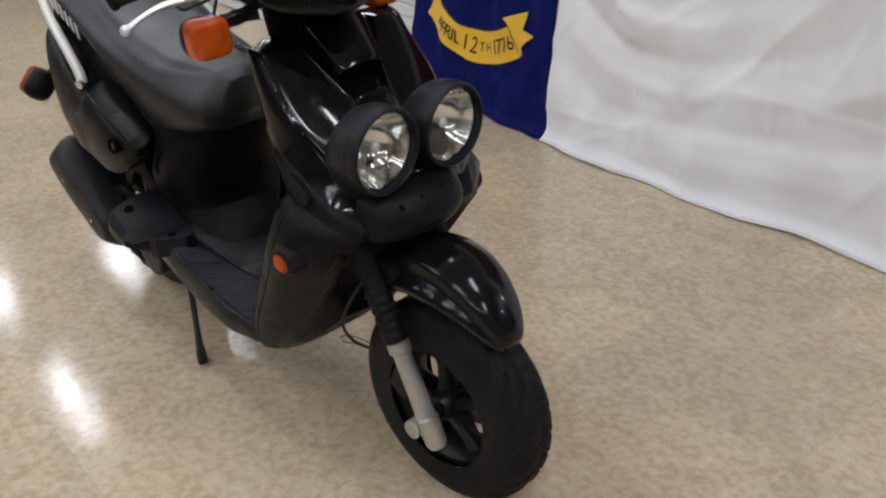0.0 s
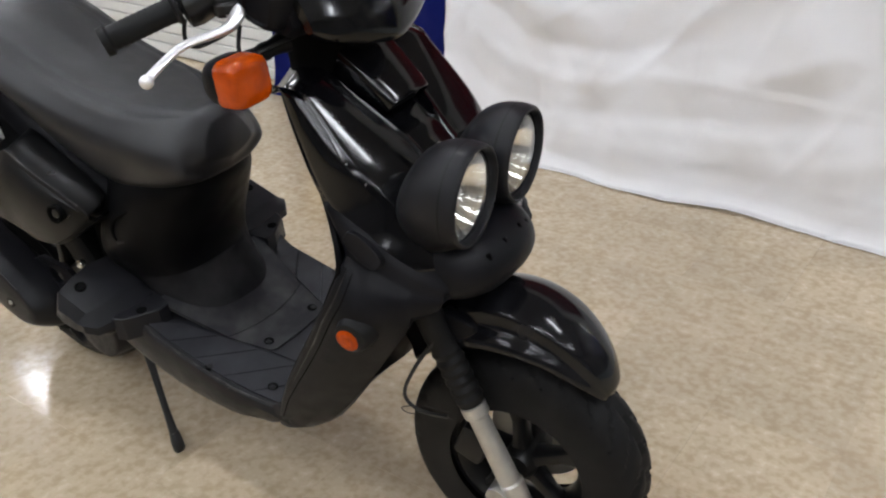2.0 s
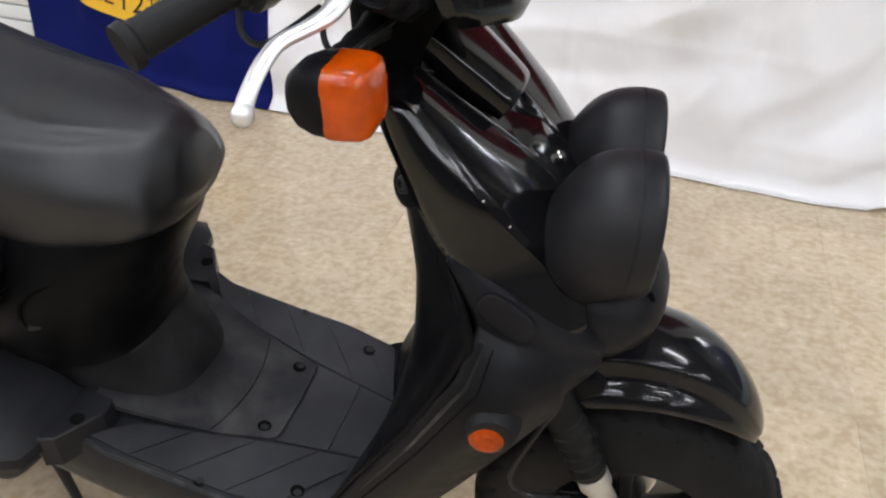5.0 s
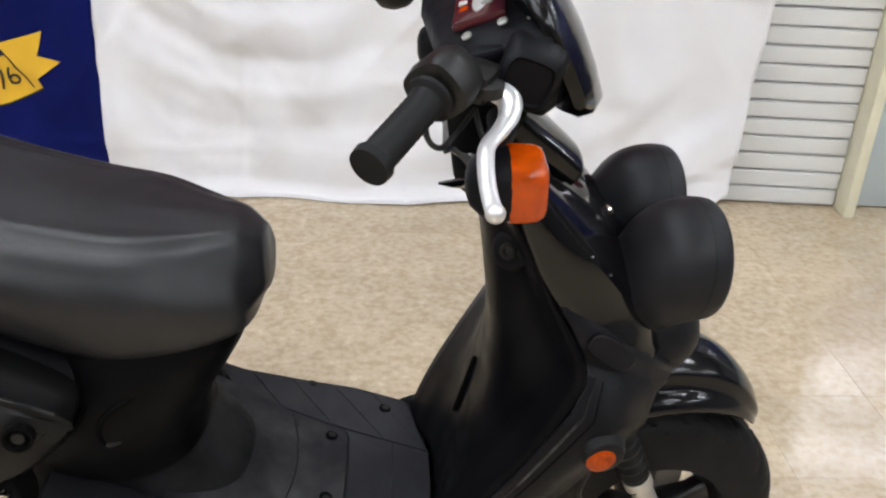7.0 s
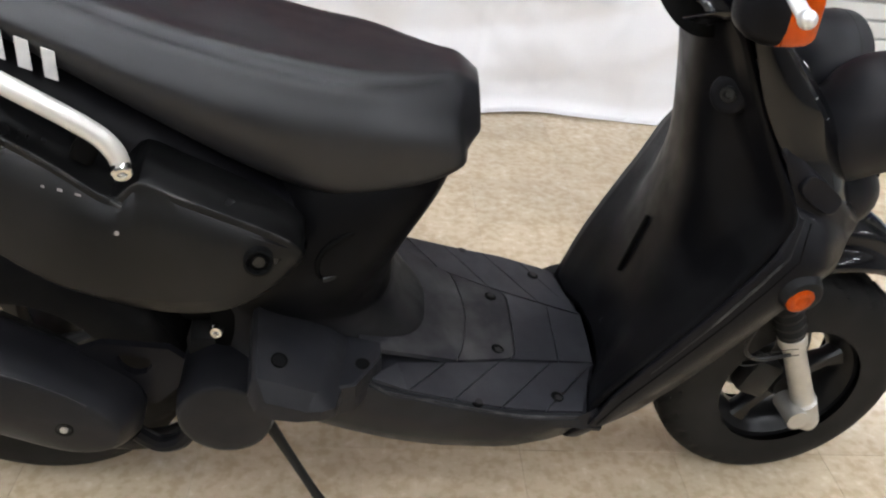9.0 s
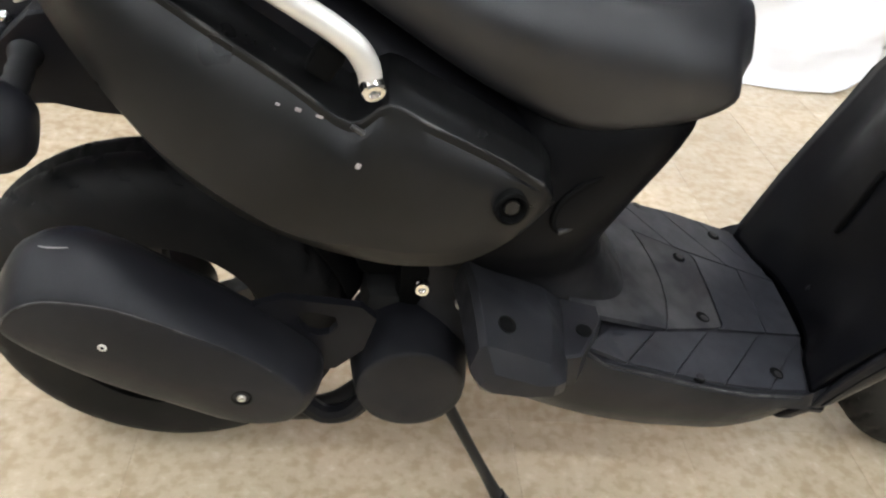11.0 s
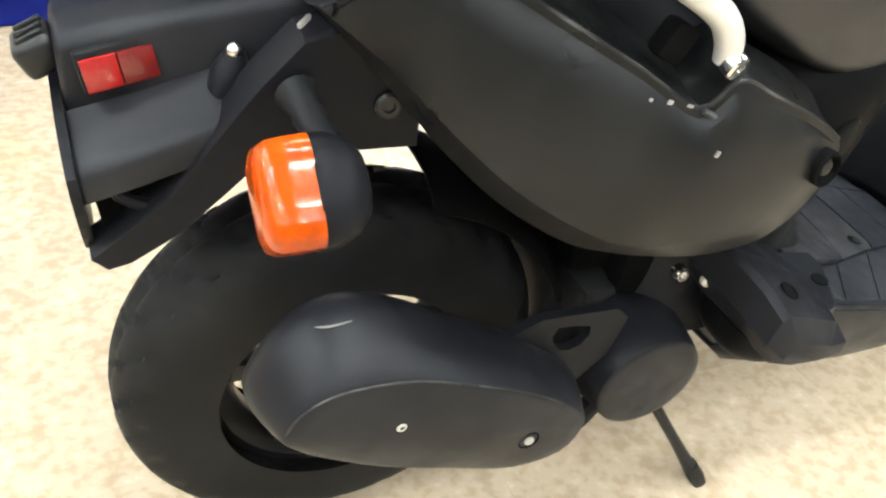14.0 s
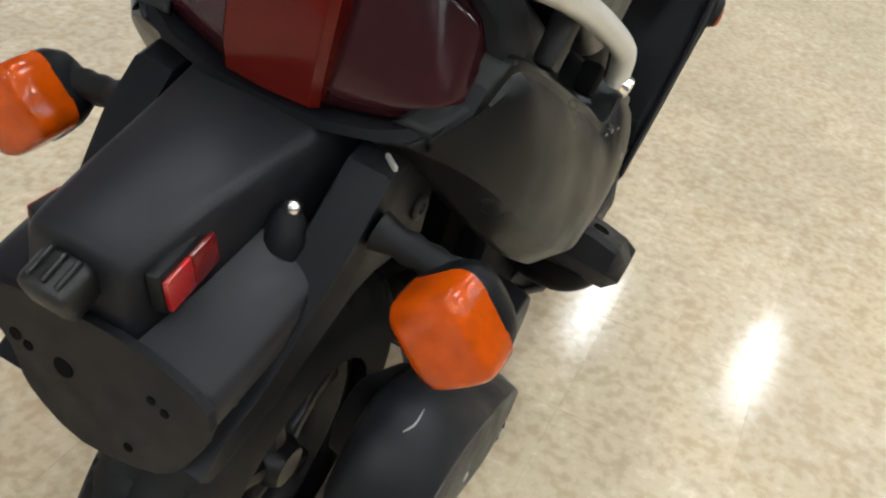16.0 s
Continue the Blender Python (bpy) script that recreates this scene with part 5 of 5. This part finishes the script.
# side panels
UP = [(-0.022, 0.136, 0.770), (0.010, 0.158, 0.796), (0.034, 0.169, 0.828), (0.07, 0.178, 0.813), (0.127, 0.190, 0.778), (0.217, 0.205, 0.724), (0.280, 0.215, 0.684), (0.317, 0.214, 0.706), (0.36, 0.214, 0.686), (0.408, 0.212, 0.662), (0.450, 0.206, 0.637), (0.487, 0.199, 0.610), (0.503, 0.190, 0.588)]
LOW = [(-0.030, 0.122, 0.757), (-0.004, 0.158, 0.732), (0.028, 0.186, 0.695), (0.062, 0.206, 0.654), (0.112, 0.223, 0.604), (0.178, 0.232, 0.556), (0.23, 0.235, 0.534), (0.29, 0.234, 0.519), (0.34, 0.233, 0.514), (0.395, 0.228, 0.518), (0.435, 0.222, 0.533), (0.470, 0.212, 0.555), (0.498, 0.194, 0.576)]


def panel(side):
    up, low = spline(UP, 4), spline(LOW, 4)
    cols = []
    for u, l in zip(up, low):
        u, l = Vector(u), Vector(l)
        h = (u - l).length
        d = min(1.0, max(0.0, (u.x - 0.03) / 0.06))
        col = [V(u.x, min(u.y - 0.03, 0.145), u.z + 0.020 * d), V(u.x, u.y - 0.024 - 0.006 * d, u.z + 0.006 * d), u + V(0, -0.012, 0.0005), u + V(0, -0.0045, 0.0), u + V(0, -0.0012, -0.0008), u + V(0, 0.0004, -0.0032), u + V(0, 0.0012, -0.010)]
        bev = min(1.0, max(0.0, (0.40 - l.x) / 0.18))
        for f in (0.12, 0.26, 0.40, 0.54, 0.66, 0.76, 0.845, 0.855):
            p = u.lerp(l, f)
            p.y += min(0.015, h * 0.095) * math.sin(math.pi * f ** 0.85)
            col.append(p)
        col += [l + V(0, -0.024 * bev, -0.004 * bev), l + V(0.003, -0.012 - 0.024 * bev, -0.008), V(l.x + 0.01, max(0.10, l.y - 0.075), l.z + 0.0)]
        cols.append([V(p.x, side * p.y, p.z) for p in col])
    return cols


for side in (-1, 1):
    bm = bmesh.new()
    grid(bm, panel(side))
    sp = part("side_panel", bm, DUSTY, scooter, "scuffed, dusty black side panel", smooth=30, solid=0.005, inside=(0.2, 0, 0.62))
    bm = bmesh.new()
    lathe(bm, [(-0.012, 0.019), (0.001, 0.019), (0.002, 0.016), (-0.006, 0.013), (-0.006, 0.0)], (0.451, side * 0.2285, 0.598), (0.15, side, 0.1), 20)
    part("fixing_hole", bm, GAP_SHADE, sp)
    bm = bmesh.new()
    lathe(bm, [(0, 0.009), (0.003, 0.008), (0.004, 0.0)], (0.451, side * 0.224, 0.598), (0.15, side, 0.1), 12)
    part("bolt", bm, SATIN, sp)
    if side < 0:
        for p, s in (((0.290, -0.2412, 0.652), (0.005, 0.0016, 0.006)), ((0.232, -0.2298, 0.705), (0.006, 0.0014, 0.004)), ((0.252, -0.2318, 0.70), (0.007, 0.0014, 0.003)), ((0.213, -0.2283, 0.709), (0.004, 0.0014, 0.003))):
            bm = bmesh.new()
            rbox(bm, p, s, 0.0005, turned(0, 20, 0), 1)
            part("paint_chip", bm, GREYM, sp, "bare grey chip")
    bm = bmesh.new()
    tube(bm, [(0.282, side * 0.2165, 0.682), (0.31, side * 0.221, 0.667), (0.345, side * 0.2245, 0.651), (0.385, side * 0.2262, 0.634)], [0.003, 0.0038, 0.003, 0.001], 10, 4)
    part("panel_ridge", bm, WORN_LIT, sp, "grey worn ridge")
    bm = bmesh.new()
    tube(bm, [V(x, side * (y - 0.0022), z - 0.0018) for x, y, z in spline(UP[2:-1], 4)], 0.0024, 8)
    part("worn_lit_edge", bm, WORN_LIT, sp, "grey edge line of wear and painted highlight")
    # grab rail
    bm = bmesh.new()
    tube(bm, [(0.299, side * 0.205, 0.722), (0.294, side * 0.205, 0.744), (0.272, side * 0.204, 0.770), (0.20, side * 0.195, 0.812), (0.12, side * 0.184, 0.853), (0.06, side * 0.170, 0.880), (0.022, side * 0.158, 0.893), (0.0, side * 0.13, 0.892), (-0.005, side * 0.09, 0.885)],
         [0.0115, 0.0125, 0.0125, 0.0125, 0.0125, 0.0125, 0.0125, 0.0125, 0.0125], 14, 6)
    rail = part("grab_rail", bm, RAILM, scooter, "silver painted grab rail", smooth=60)
    bm = bmesh.new()
    lathe(bm, [(-0.004, 0.0125), (0.006, 0.0125), (0.008, 0.0105), (0.008, 0.006), (0.003, 0.0055), (0.003, 0)], (0.301, side * 0.212, 0.722), (0.25, side * 0.85, -0.3), 18)
    part("end_bolt", bm, CHROME, rail, "shiny bolt")
    bm = bmesh.new()
    rbox(bm, (0.125, side * 0.172, 0.815), (0.03, 0.022, 0.05), 0.006, turned(0, 30, 0))
    part("rail_bracket", bm, IRON, rail)
    bm = bmesh.new()
    rbox(bm, (0.255, side * 0.185, 0.735), (0.03, 0.022, 0.035), 0.006, turned(0, 30, 0))
    part("rail_bracket", bm, GAP_SHADE, rail)


# ---- tail light, rear fender and plate carrier ----
tail = new("tail_light")
tail.parent = scooter
for sgn in (-1, 1):
    bm = bmesh.new()
    cols = []
    for y, dx, zl, zh in ((0.03, -0.024, 0.757, 0.897), (0.055, -0.022, 0.759, 0.893), (0.08, -0.018, 0.763, 0.886), (0.11, -0.012, 0.770, 0.872), (0.132, -0.004, 0.780, 0.852), (0.147, 0.006, 0.794, 0.832)):
        cols.append([V(dx + 0.035 * (f ** 1.3), sgn * y, zl + (zh - zl) * f) for f in (0, 0.12, 0.3, 0.5, 0.7, 0.88, 1.0)])
    grid(bm, cols)
    part("lens", bm, REDD, tail, "dark red tail light lens", smooth=60, solid=0.004)
bm = bmesh.new()
rings = []
for z, x, w in ((0.750, -0.022, 0.040), (0.754, -0.032, 0.045), (0.78, -0.036, 0.047), (0.82, -0.033, 0.048), (0.86, -0.024, 0.047), (0.895, -0.008, 0.044), (0.905, 0.004, 0.040)):
    rings.append([V(x, -w + 0.006, z), V(x - 0.003, 0, z), V(x, w - 0.006, z), V(x + 0.006, w, z), V(x + 0.05, w, z), V(x + 0.05, -w, z), V(x + 0.006, -w, z)])
loft(bm, rings)
part("centre_lens", bm, RED, tail, "raised red centre lens", smooth=40)
bm = bmesh.new()
pts = [(-0.036, 0.0, 0.740), (-0.036, 0.055, 0.742), (-0.030, 0.105, 0.752), (-0.018, 0.142, 0.766), (0.006, 0.160, 0.788), (0.032, 0.164, 0.822), (0.034, 0.150, 0.850), (0.026, 0.110, 0.888), (0.014, 0.055, 0.912), (0.012, 0, 0.918)]
pts = pts + [(x, -y, z) for x, y, z in pts[-2:0:-1]]
rings = [[], [], [], [], []]
for x, y, z in spline(pts, 1, closed=True):
    for ring, s, dx in zip(rings, (1.0, 1.0, 0.985, 0.90, 0.90), (0.05, 0.004, -0.002, -0.001, 0.03)):
        ring.append(V(x + dx, y * s, 0.83 + (z - 0.83) * s))
loft(bm, rings, (False, False))
part("tail_frame", bm, MATTE, tail)
bm = bmesh.new()
rbox(bm, (0.062, 0, 0.82), (0.02, 0.26, 0.13), 0.01)
part("tail_back", bm, GAP_SHADE, tail)
bm = bmesh.new()
rbox(bm, (-0.040, -0.120, 0.748), (0.004, 0.020, 0.005), 0.0018, turned(0, 0, -40))
part("clip", bm, ALU, tail)

carrier = new("plate_carrier")
carrier.parent = scooter
tagged(carrier, "black plastic rear fender and plate carrier")
bm = bmesh.new()
rings = []
for x, zt, zb, yl, yr, wb in spline([(0.03, 0.760, 0.66, 0.082, -0.072, 0.105), (-0.036, 0.744, 0.66, 0.076, -0.056, 0.085), (-0.09, 0.733, 0.655, 0.070, -0.047, 0.070), (-0.16, 0.719, 0.642, 0.064, -0.036, 0.060), (-0.206, 0.708, 0.632, 0.059, -0.029, 0.052), (-0.216, 0.703, 0.632, 0.055, -0.025, 0.048), (-0.219, 0.694, 0.634, 0.049, -0.020, 0.043)], 3):
    ring = []
    lo, hi = yr - 0.008, yl + 0.008
    for y, z in ((lo, zb), (lo * 0.55 + yr * 0.45, zb + (zt - zb) * 0.45), (yr - 0.003, zt - 0.016), (yr, zt - 0.009), (yr + 0.004, zt - 0.004), (yr + 0.010, zt - 0.001), ((yl + yr) / 2, zt + 0.001),
                 (yl - 0.010, zt - 0.001), (yl - 0.004, zt - 0.004), (yl, zt - 0.009), (yl + 0.003, zt - 0.016), (hi * 0.55 + yl * 0.45, zb + (zt - zb) * 0.45), (hi, zb)):
        ring.append(V(x, y, z))
    rings.append(ring)
loft(bm, rings)
part("box", bm, SHEEN, carrier, smooth=50)
for side in (-1, 1):
    # side ledge with a rolled outer edge, open below
    bm = bmesh.new()
    rings = []
    for x, z, w0, w1 in ((-0.082, 0.678, 0.062, 0.104), (-0.089, 0.676, 0.066, 0.112), (-0.10, 0.673, 0.064, 0.114), (-0.16, 0.656, 0.060, 0.114), (-0.215, 0.641, 0.052, 0.112), (-0.223, 0.637, 0.050, 0.106)):
        sec = ((w0 - 0.008, 0.006), (w1 - 0.026, -0.004), (w1 - 0.014, -0.008), (w1 - 0.006, -0.012), (w1 - 0.001, -0.019), (w1, -0.028), (w1 - 0.001, -0.042), (w1 - 0.005, -0.043), (w1 - 0.007, -0.026), (w1 - 0.014, -0.018), (w0 - 0.008, -0.006))
        rings.append([V(x, side * y + 0.004, z + h) for y, h in sec])
    loft(bm, rings)
    part("ledge", bm, SHEEN, carrier, smooth=50)
    bm = bmesh.new()
    rbox(bm, (-0.172, side * 0.050 + 0.012, 0.684), (0.066, 0.012, 0.036), 0.003, turned(side * 8, -7, side * -6))
    back_plate = part("reflector_base", bm, SOFT, carrier)
    # one red reflector in two tones, its unlit half coloured darker
    for dx, mat in ((-0.0147, REFLR), (0.0147, REFLD)):
        bm = bmesh.new()
        rbox(bm, (-0.172 + dx, side * 0.0575 + 0.012 + side * dx * -0.1, 0.683 + dx * 0.12), (0.029, 0.006, 0.028), 0.0012, turned(side * 8, -7, side * -6))
        part("reflector", bm, mat, back_plate, "red reflector")
    bm = bmesh.new()
    rings = [super_ring(p, (0.8, 0, -0.6), (0, 1, 0), a, b, 2.3, 16) for p, a, b in ((V(-0.098, side * 0.070, 0.664), 0.013, 0.016), (V(-0.092, side * 0.070, 0.680), 0.014, 0.017), (V(-0.082, side * 0.066, 0.694), 0.011, 0.013), (V(-0.078, side * 0.064, 0.699), 0.005, 0.006))]
    loft(bm, rings)
    part("boss", bm, MATTE, carrier, smooth=60)
    bm = bmesh.new()
    bmesh.ops.create_uvsphere(bm, u_segments=14, v_segments=8, radius=0.0078, matrix=Matrix.Translation((-0.084, side * 0.068, 0.701)))
    part("dome_nut", bm, CHROME, carrier, "chrome dome nut")
    # flat arm from the body down behind the ledge
    bm = bmesh.new()
    arm_top = [(0.06, 0.752), (0.0, 0.742), (-0.04, 0.734), (-0.075, 0.700), (-0.10, 0.668), (-0.155, 0.595), (-0.205, 0.552), (-0.222, 0.540)]
    arm_low = [(0.06, 0.618), (0.01, 0.622), (-0.03, 0.630), (-0.065, 0.628), (-0.09, 0.612), (-0.145, 0.556), (-0.19, 0.525), (-0.21, 0.520)]
    rings = []
    for y in (0.084, 0.118, 0.123):
        s = 0.0 if y < 0.12 else 0.003
        rings.append([V(x, side * y, z - s) for x, z in arm_top] + [V(x, side * y, z + s) for x, z in arm_low[::-1]])
    loft(bm, [[V(p.x, side * (abs(p.y) - 0.02 * max(0.0, min(1.0, (-p.x - 0.08) / 0.12))), p.z) for p in r] for r in rings])
    part("side_arm", bm, MATTE, carrier, smooth=30)
    bm = bmesh.new()
    tube(bm, [(-0.205, side * 0.088, 0.632), (-0.19, side * 0.090, 0.59), (-0.16, side * 0.094, 0.575)], 0.006, 8, 4)
    part("strut", bm, MATTE, carrier)
    bolt((0.030, side * 0.1235, 0.668), (-0.1, side, 0.1), 0.012, 0.006, SATIN, carrier)
# added near-black block for the dark, shaded space below the ledges
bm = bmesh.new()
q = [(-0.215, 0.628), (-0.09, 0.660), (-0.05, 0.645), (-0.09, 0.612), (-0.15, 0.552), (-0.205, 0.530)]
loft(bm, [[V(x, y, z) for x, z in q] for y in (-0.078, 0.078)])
part("carrier_shade_fill", bm, GAP_SHADE, carrier)
# plate backing and lamp
bm = bmesh.new()
q = [(0.105, 0.624), (0.075, 0.57), (0.06, 0.53), (0.01, 0.50), (-0.065, 0.52), (-0.10, 0.57), (-0.108, 0.625), (-0.053, 0.648), (0.015, 0.647)]
loft(bm, [[V(x - (z - 0.5) * 0.03, y, z) for y, z in spline(q, 3, closed=True)] for x in (-0.224, -0.216)])
part("plate_backing", bm, MATTE, carrier, "bare black plate backing with holes", smooth=0)
# holes as flush discs, their shade put into the near-black colour
for y, z, r in ((0.022, 0.582, 0.0095), (0.068, 0.588, 0.006), (0.056, 0.583, 0.005), (-0.038, 0.532, 0.0045), (-0.072, 0.600, 0.004), (-0.060, 0.606, 0.004)):
    bm = bmesh.new()
    lathe(bm, [(0, r), (0.0006, r * 0.95), (0.0006, 0.0)], (-0.2245 - (z - 0.5) * 0.03, y, z), (-1, 0, 0.05), 16)
    part("hole", bm, GAP_SHADE, carrier)
bm = bmesh.new()
rbox(bm, (-0.231, 0.014, 0.676), (0.036, 0.044, 0.034), 0.008, turned(0, -25, 0))
for k in range(3):
    rbox(bm, (-0.236, 0.002 + 0.012 * k, 0.693), (0.024, 0.004, 0.006), 0.001, turned(0, -25, 0), 1)
part("plate_lamp", bm, SATIN, carrier, "small black plate lamp", smooth=50)
# inner rear fender in front of the tyre, near-black for the wheel arch's shade
bm = bmesh.new()
rows = []
for i in range(9):
    a = radians(18 + 55 * i / 8)
    r = REAR_R + 0.035
    rows.append([V(REAR.x + (r - 0.02 * abs(s) ** 3) * math.cos(a), s * 0.085, REAR.z + (r - 0.02 * abs(s) ** 3) * math.sin(a) + 0.004) for s in (-1, -0.8, -0.4, 0, 0.4, 0.8, 1)])
grid(bm, rows)
part("inner_fender", bm, GAP_SHADE, carrier, smooth=60, solid=0.005)
turn_signal(V(-0.066, -0.213, 0.658), False, -1, (-0.048, -0.125, 0.690))
turn_signal(V(-0.068, 0.210, 0.658), False, 1, (-0.048, 0.125, 0.690))


# ---- engine, muffler, stand ----
engine = new("engine")
engine.parent = scooter
tagged(engine, "black engine with round fan cover")
bm = bmesh.new()
lathe(bm, spline([(-0.09, 0.080), (-0.02, 0.080), (0.0, 0.079), (0.030, 0.075), (0.048, 0.071), (0.055, 0.062), (0.056, 0.0)], 3), (0.368, -0.135, 0.266), (0.0, -1, 0.0), 44)
part("fan_cover", bm, STEPM, engine, "round black fan cover", smooth=50)
bm = bmesh.new()
rbox(bm, (0.365, 0.0, 0.28), (0.13, 0.22, 0.16), 0.03)
part("crankcase", bm, IRON, engine)
# near-black fill: the shade round the engine is put into its colour
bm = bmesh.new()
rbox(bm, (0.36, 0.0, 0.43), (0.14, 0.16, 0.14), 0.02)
part("cylinder", bm, GAP_SHADE, engine)
bm = bmesh.new()
rbox(bm, (0.19, 0.11, 0.285), (0.36, 0.08, 0.09), 0.035)
part("drive_case", bm, IRON, engine, "left drive case")
bm = bmesh.new()
q = [(0.155, 0.385), (0.205, 0.405), (0.300, 0.395), (0.320, 0.375), (0.305, 0.320), (0.270, 0.285), (0.250, 0.282), (0.232, 0.315), (0.200, 0.350)]
hole_q = [(0.222, 0.374), (0.228, 0.386), (0.250, 0.383), (0.270, 0.376), (0.272, 0.362), (0.262, 0.348), (0.248, 0.344), (0.236, 0.348), (0.226, 0.360)]
loft(bm, [[V(x, y, z) for x, z in o] for y, o in ((-0.158, q), (-0.170, q), (-0.170, hole_q), (-0.158, hole_q), (-0.158, q))], (False, False))
tube(bm, [(0.225, -0.165, 0.215), (0.255, -0.165, 0.188), (0.290, -0.165, 0.195), (0.312, -0.165, 0.225)], 0.014, 10, 4)
part("bracket", bm, MATTE, engine)
bm = bmesh.new()
tube(bm, [(0.17, -0.16, 0.20), (0.22, -0.145, 0.175), (0.28, -0.12, 0.165), (0.36, -0.05, 0.18)], 0.017, 12, 5)
part("exhaust_pipe", bm, IRON, engine)
bolt((0.372, -0.165, 0.43), (0, -1, 0.2), 0.010, 0.012, CHROME, engine)
bolt((0.425, -0.16, 0.40), (0, -1, 0.1), 0.009, 0.008, ALU, engine)
# second near-black fill, colouring in the shade under the body
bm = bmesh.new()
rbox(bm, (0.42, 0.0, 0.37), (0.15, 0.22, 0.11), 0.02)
part("frame_block", bm, GAP_SHADE, engine)

muffler = new("muffler")
muffler.parent = scooter
tagged(muffler, "black muffler under a plastic heat guard")
MUF = [(-0.117, 0.420), (-0.105, 0.449), (-0.078, 0.486), (-0.032, 0.503), (0.020, 0.488), (0.104, 0.432), (0.160, 0.398), (0.208, 0.362), (0.252, 0.318), (0.252, 0.276), (0.232, 0.238), (0.168, 0.226), (0.090, 0.256), (0.005, 0.298), (-0.064, 0.345), (-0.103, 0.383)]
FACE = [(-0.094, 0.414), (-0.086, 0.435), (-0.066, 0.452), (-0.034, 0.460), (0.030, 0.451), (0.100, 0.419), (0.155, 0.390), (0.198, 0.358), (0.230, 0.322), (0.232, 0.300), (0.212, 0.270), (0.155, 0.266), (0.080, 0.298), (0.004, 0.334), (-0.055, 0.373), (-0.084, 0.398)]
q, face_q = spline(MUF, 3, closed=True), spline(FACE, 3, closed=True)
cx, cz = 0.055, 0.385
bm = bmesh.new()
rings = [[V(cx + (x - cx) * s, y, cz + (z - cz) * s) for x, z in q] for y, s in ((-0.150, 0.86), (-0.158, 0.95), (-0.172, 0.995), (-0.190, 1.0))]
for f, y in ((0.18, -0.206), (0.42, -0.221), (0.70, -0.235), (0.90, -0.2432), (1.0, -0.2455)):
    rings.append([V(a[0] + (b[0] - a[0]) * f, y, a[1] + (b[1] - a[1]) * f) for a, b in zip(q, face_q)])
for s, y in ((0.90, -0.2475), (0.7, -0.2505), (0.4, -0.2535), (0.15, -0.2545)):
    rings.append([V(cx + 0.015 + (x - cx - 0.015) * s, y, cz - 0.02 + (z - cz + 0.02) * s) for x, z in face_q])
loft(bm, rings)
part("heat_guard", bm, SHEEN, muffler, "matte black plastic heat guard, scuffed", smooth=60)
bm = bmesh.new()
loft(bm, [[V(cx + (x - cx) * s, y, cz + (z - cz) * s) for x, z in q] for y, s in ((-0.112, 0.4), (-0.12, 0.52), (-0.16, 0.56))])
part("silencer", bm, IRON, muffler, "dark steel silencer", smooth=60)
bm = bmesh.new()
tube(bm, [V(x, -0.2452, z) for x, z in face_q[1:22]], [0.0005] + [0.0013] * 19 + [0.0005], 6)
part("worn_lit_edge", bm, WORN_LIT, muffler, "grey edge line of wear and painted highlight")
for p in ((0.014, -0.2505, 0.400), (0.162, -0.2505, 0.318)):
    bm = bmesh.new()
    lathe(bm, [(-0.004, 0.0125), (0.0015, 0.0125), (0.002, 0.0110), (-0.001, 0.0095), (-0.001, 0)], p, (0, -1, 0), 18)
    part("bolt_well", bm, GAP_SHADE, muffler)
    bolt(p, (0, -1, 0), 0.0055, 0.004, ALU, muffler)
bm = bmesh.new()
tube(bm, [(-0.060, -0.190, 0.4935), (-0.042, -0.200, 0.4985), (-0.02, -0.199, 0.4985)], [0.0004, 0.0011, 0.0004], 6, 4)
part("scratch", bm, GREYM, muffler, "pale scratch")

stand_thing = new("centre_stand")
stand_thing.parent = scooter
tagged(stand_thing, "black steel stand on the floor")
for side in (-1, 1):
    bm = bmesh.new()
    tube(bm, [(0.40, side * 0.110, 0.22), (0.437, side * 0.130, 0.155), (0.487, side * 0.160, 0.070), (0.530, side * 0.184, -0.003 - (0.0 if side < 0 else 0.034))], [0.014, 0.009, 0.008, 0.0115], 12, 4)
    leg = part("leg", bm, SATIN, stand_thing)
    dz = 0.0 if side < 0 else -0.036
    bm = bmesh.new()
    rings = [super_ring(p, (0, 1, 0), (0.9, 0, 0.3), a, b, 3, 12) for p, a, b in ((V(0.520, side * 0.178, 0.022 + dz), 0.011, 0.009), (V(0.529, side * 0.183, 0.004 + dz), 0.013, 0.012), (V(0.537, side * 0.187, -0.014 + dz), 0.013, 0.012), (V(0.539, side * 0.188, -0.018 + dz), 0.010, 0.009))]
    loft(bm, rings)
    part("foot", bm, SATIN, leg)
bm = bmesh.new()
tube(bm, [(0.40, -0.115, 0.22), (0.40, 0.115, 0.22)], 0.014, 12)
part("cross_tube", bm, SATIN, stand_thing)


# ---- floor tiles round the scooter ----
T = 0.305
bm = bmesh.new()
rbox(bm, (0, 0, 0), (T - 0.0004, T - 0.0004, 0.006), 0.0003, segments=1)
bmesh.ops.recalc_face_normals(bm, faces=bm.faces)
tile_me = bpy.data.meshes.new("tile")
bm.to_mesh(tile_me)
bm.free()
tile_me.materials.append(TILE)
for i in range(19):
    for j in range(15):
        x, y = -2.6345 + T * i, -1.35 + T * j
        if y > WALL_Y + WALL_SLOPE * x - 0.16:
            continue
        ob = new("tile", tile_me)
        ob.location = (x, y, -0.003)
        ob.parent = floor_ob
